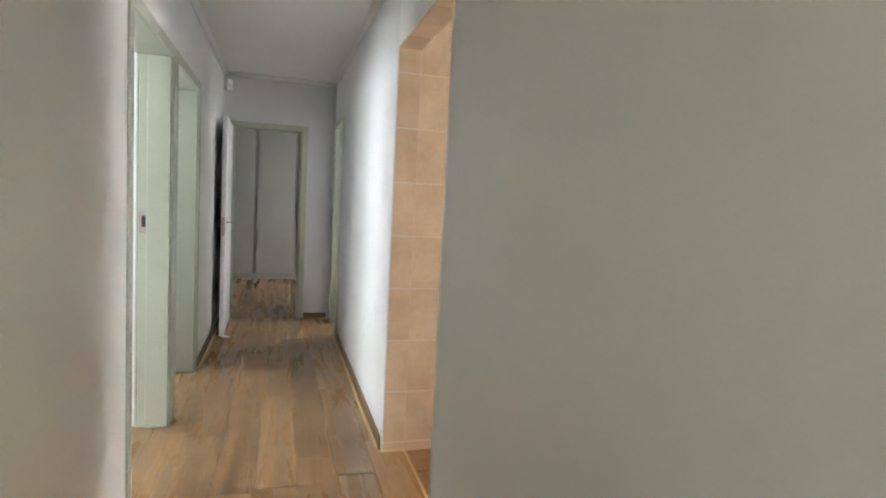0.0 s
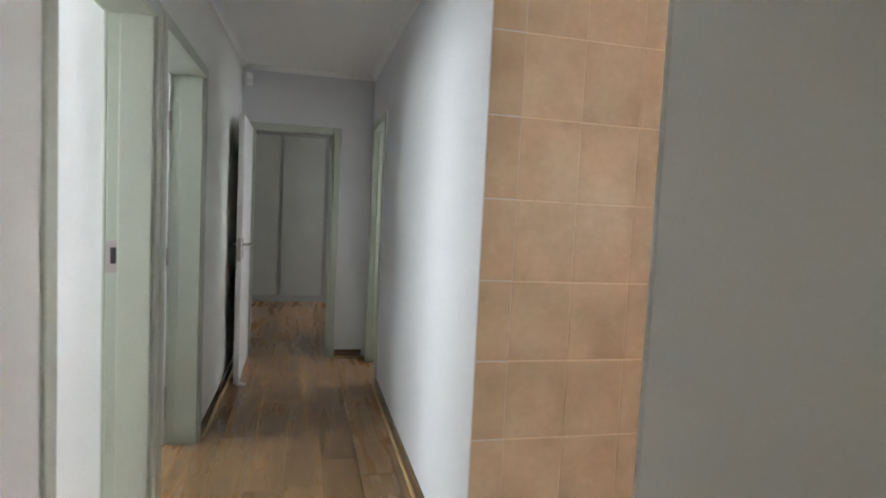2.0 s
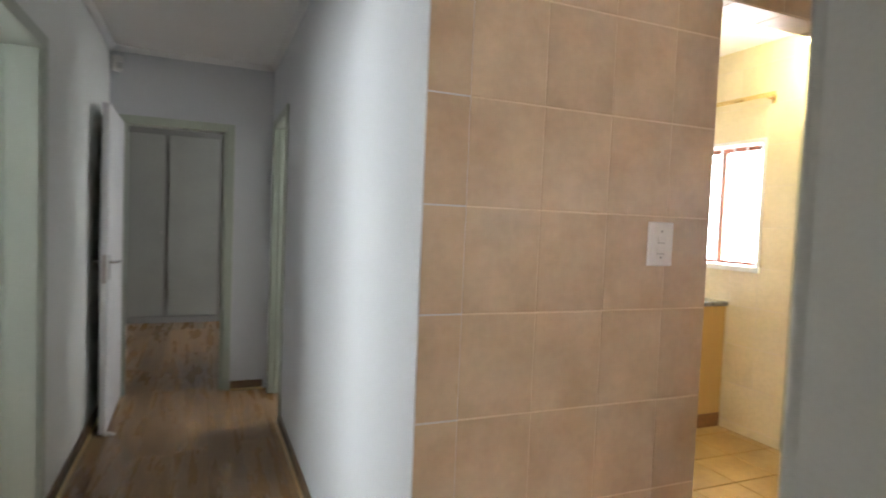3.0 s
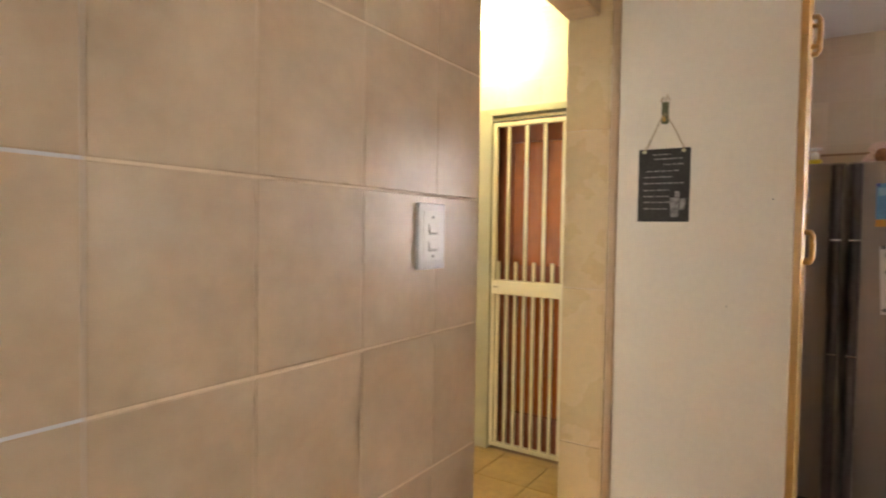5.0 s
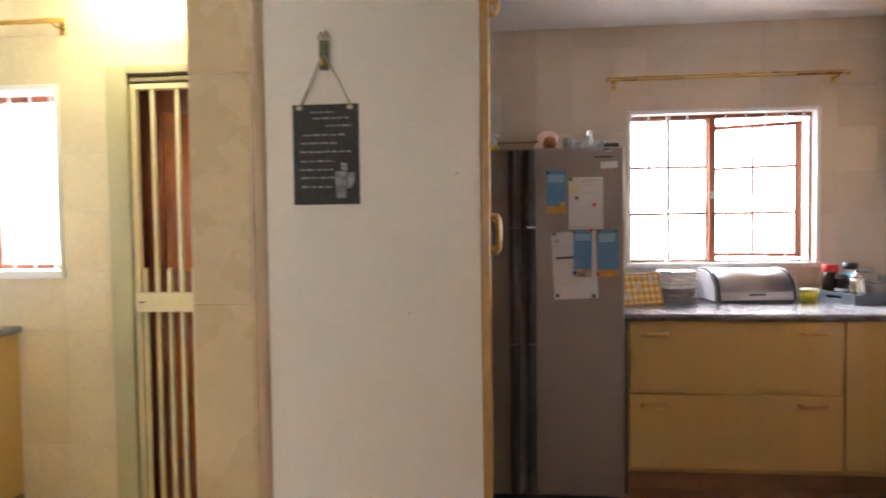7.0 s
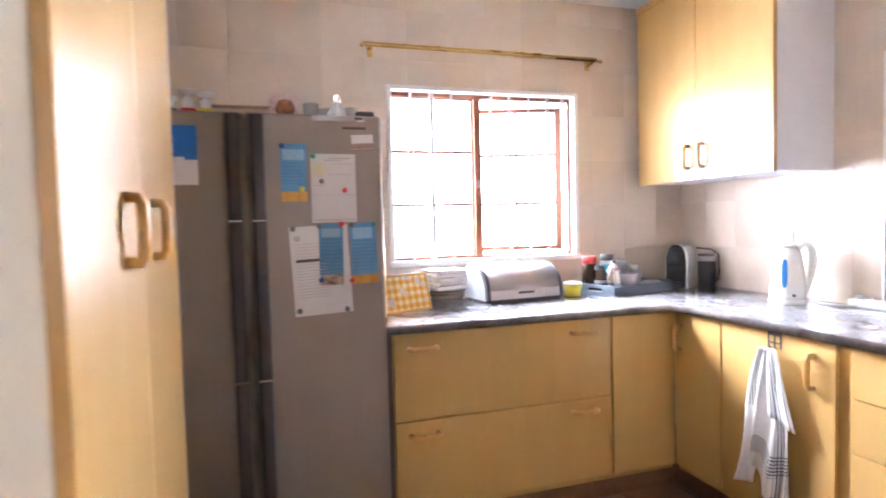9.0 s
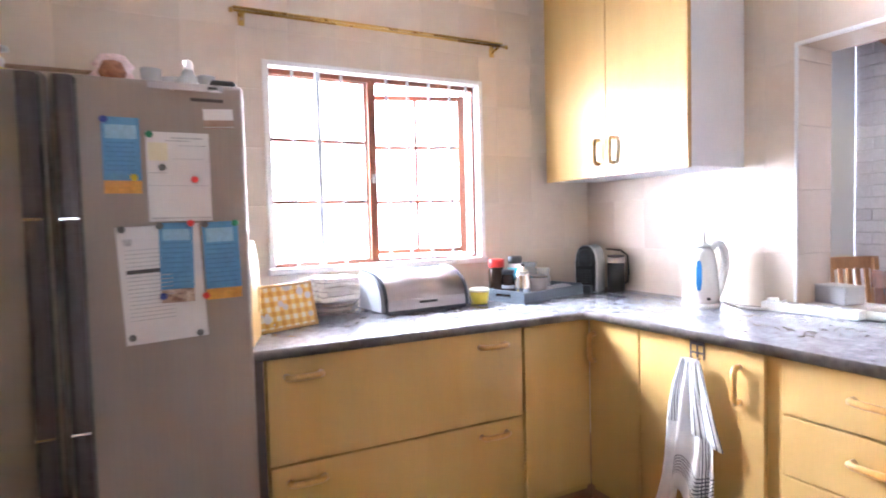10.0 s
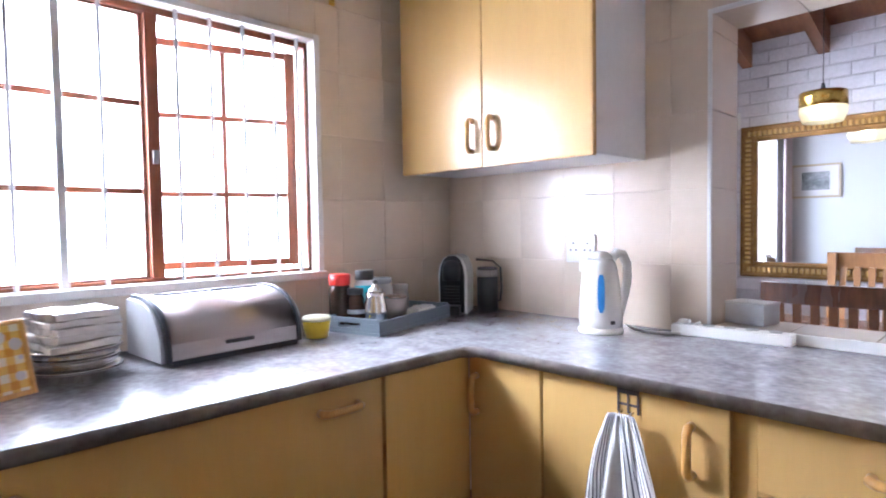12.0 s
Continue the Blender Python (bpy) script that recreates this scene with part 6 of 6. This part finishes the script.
def piece_mesh(w, h, t, edge, material):
    """A shallow block with chamfered front edges, centred, its face towards +z."""
    key = (round(w, 3), round(h, 3), t, edge, material.name)
    if key not in _piece:
        a, b, e = w / 2, h / 2, min(edge, 0.3 * w, 0.3 * h)
        co = [(-a, -b, -t), (a, -b, -t), (a, b, -t), (-a, b, -t), (-a, -b, -e * 0.6), (a, -b, -e * 0.6), (a, b, -e * 0.6), (-a, b, -e * 0.6),
              (-a + e, -b + e, 0), (a - e, -b + e, 0), (a - e, b - e, 0), (-a + e, b - e, 0)]
        fa = [(8, 9, 10, 11)]
        for i in range(4):
            j = (i + 1) % 4
            fa += [(i, j, 4 + j, 4 + i), (4 + i, 4 + j, 8 + j, 8 + i)]
        me = bpy.data.meshes.new("piece")
        me.from_pydata(co, [], fa)
        me.materials.append(material)
        _piece[key] = me
    return _piece[key]


def lay(parent, name, origin, u, v, u_span, v_span, u_joint, v_joint, w, h, gap, material, holes=(), t=0.007, edge=0.0018, stagger=0.0, side=0.3):
    """Covers a rectangle with separate pieces; origin lies on the finished face, u and v run along it, the face looks to u x v."""
    o, u, v = Vector(origin), Vector(u), Vector(v)
    n = u.cross(v)
    turn = Matrix((u, v, n)).transposed().to_4x4()
    j0, j1 = math.floor((v_span[0] - v_joint) / h), math.ceil((v_span[1] - v_joint) / h)
    for j in range(j0, j1):
        shift = stagger * w * (j % 2)
        i0, i1 = math.floor((u_span[0] - u_joint - shift) / w), math.ceil((u_span[1] - u_joint - shift) / w)
        for i in range(i0, i1):
            a0, a1 = u_joint + shift + i * w + gap * side, u_joint + shift + (i + 1) * w - gap * side
            b0, b1 = v_joint + j * h + gap / 2, v_joint + (j + 1) * h - gap / 2
            cells = [(max(a0, u_span[0]), min(a1, u_span[1]), max(b0, v_span[0]), min(b1, v_span[1]))]
            for c0, c1, d0, d1 in holes:
                rest = []
                for p0, p1, q0, q1 in cells:
                    if p1 <= c0 or p0 >= c1 or q1 <= d0 or q0 >= d1:
                        rest.append((p0, p1, q0, q1))
                        continue
                    rest += [(p0, min(p1, c0), q0, q1), (max(p0, c1), p1, q0, q1), (max(p0, c0), min(p1, c1), q0, min(q1, d0)), (max(p0, c0), min(p1, c1), max(q0, d1), q1)]
                cells = rest
            for p0, p1, q0, q1 in cells:
                if p1 - p0 < 0.006 or q1 - q0 < 0.006:
                    continue
                ob = new(name, piece_mesh(p1 - p0, q1 - q0, t, edge, material))
                ob.parent = parent
                ob.matrix_local = Matrix.Translation(o + u * (p0 + p1) / 2 + v * (q0 + q1) / 2) @ turn


X, Y, Z = Vector((1, 0, 0)), Vector((0, 1, 0)), Vector((0, 0, 1))
TW, TH = 0.2185, 0.2735
passage = bpy.data.objects["wall_tiled_passage"]
head = bpy.data.objects["wall_opening_head"]
lay(passage, "tile", (0, 0, 0), X, Z, (0.004, 0.944), (0.0, KCEIL), 0.119 - TW, 0.050, TW, TH, 0.004, TILE, [(0.0, 0.12, 2.088, 3.0)], side=0.12)
lay(passage, "tile", (0.947, 0, 0), Y, Z, (0.002, 0.113), (0.0, 2.09), 0.002, 0.060, 0.2, TH, 0.004, TILE)
lay(head, "tile", (0, 0.0, 0), X, Z, (0.948, 1.75), (2.09, KCEIL), 0.119 - TW, 0.050, TW, TH, 0.004, TILE)
lay(head, "tile", (0, 0, 2.0835), X, -Y, (0.948, 1.748), (-0.107, 0.0), 0.118 - TW, -0.2, TW, 0.2, 0.004, TILE)
lay(W_EAST_NEAR, "tile", (0, 0, 2.083), X, -Y, (0.003, 0.118), (0.0, 0.955), 0.0, 0.0, 0.2, TW, 0.004, TILE)
pier = structure("wall_pier", box((1.7581, -0.034, 0), (1.80, 0.0, KCEIL)), GROUT, "grouted end of the tiled partition wall")
lay(W_PART, "tile", (1.7505, 0, 0), -Y, Z, (-0.113, 0.034), (0.0, KCEIL), -0.12, 0.060, 0.2, TH * 2, 0.0015, TILE_LAMPLIT)
lay(pier, "tile", (0, -0.041, 0), X, Z, (1.752, 1.80), (0.0, KCEIL), 1.752, 0.060, 0.2, TH * 2, 0.0015, TILE_LAMPLIT)
structure("trim_pier", tube([(1.7585, -0.057, 0.0), (1.7585, -0.057, 2.54)], 0.0145, 12), mat("brown_cover_strip", (0.50, 0.36, 0.235), (0.44, 0.31, 0.195), 0.5, scale=4, fine=40, stretch=(1, 1, 0.2), var=0.08), "rounded brown cover strip between tiles and cupboard", "trim")

KH, KWD = 0.260, 0.222
kj = 1.132 - 5 * KH
lay(W_KE, "tile", (KE, 0, 0), -Y, Z, (0.0, -KS), (0.0, KCEIL), 0.0, kj, KWD, KH, 0.003, TILE_KITCHEN, [(1.448, 2.555, 1.10, 2.03)])
lay(W_KS, "tile", (0, KS, 0), -X, Z, (-KE, -1.60), (0.86, KCEIL), -4.066, kj, KWD, KH, 0.003, TILE_KITCHEN, [(-2.8185, -1.70, 0.90, 1.98)])
lay(W_KS, "tile", (2.8195, 0, 0), -Y, Z, (-KS + 0.004, -DN + 0.006), (0.93, 1.972), -KS, kj, 0.3, KH, 0.003, TILE_KITCHEN)
lay(W_KS, "tile", (0, 0, 1.9655), X, -Y, (1.70, 2.8185), (-KS + 0.004, -DN + 0.006), 2.8185 - 5 * KWD, -KS, KWD, 0.3, 0.003, TILE_KITCHEN)
lay(W_PART, "tile", (0, -0.007, 0), X, Z, (2.57, KE - 0.008), (0.0, KCEIL), 2.57, kj, KWD, KH, 0.003, TILE_KITCHEN)
lay(W_SE, "tile", (SE, 0, 0), -Y, Z, (-2.415, -0.116), (0.0, 2.66), -1.398 - 8 * 0.222, 0.06, 0.222, TH, 0.003, TILE_SCULLERY,
    [(-1.15, -0.14, 0.0, 2.09), (-2.35, -1.41, 1.146, 2.015)])

# floors
lay(KFLOOR, "tile", (0, 0, 0), X, Y, (0.13, KE), (KS, 0.0), 0.13, KS, 0.305, 0.305, 0.006, FLOOR_TILE, [(0.17, 4.2, KS - 1, KS)], t=0.006)
lay(KFLOOR, "tile", (0, 0, 0), X, Y, (0.15, SE), (0.0, 2.42), 0.13, 0.0, 0.305, 0.305, 0.006, FLOOR_MUSTARD, [(0.121, 0.947, 0.0, 0.115), (1.75, 4, 0.0, 0.115)], t=0.006)
rng = random.Random(3)
PW = 0.186
for i in range(11):
    x0 = CE + 0.119 - (i + 1) * PW
    y = -4.6 - rng.uniform(0.0, 1.2)
    while y < 7.0:
        y0, y1 = max(y, -4.6), min(y + 1.26, 7.05)
        if y1 - y0 > 0.05:
            ob = new("plank", piece_mesh(PW - 0.0012, y1 - y0 - 0.0012, 0.008, 0.0012, PLANK))
            ob.parent = FLOOR
            ob.location = (x0 + PW / 2, (y0 + y1) / 2, 0.0)
        y += 1.26

# painted bricks on the dining room wall
WDS = bpy.data.objects["wall_dining_south"]
lay(WDS, "brick", (0, DS, 0), -X, Z, (-DE, -2.0), (0.80, 2.52), -DE, 0.80, 0.232, 0.0855, 0.008, BRICK, t=0.011, edge=0.004, stagger=0.5)
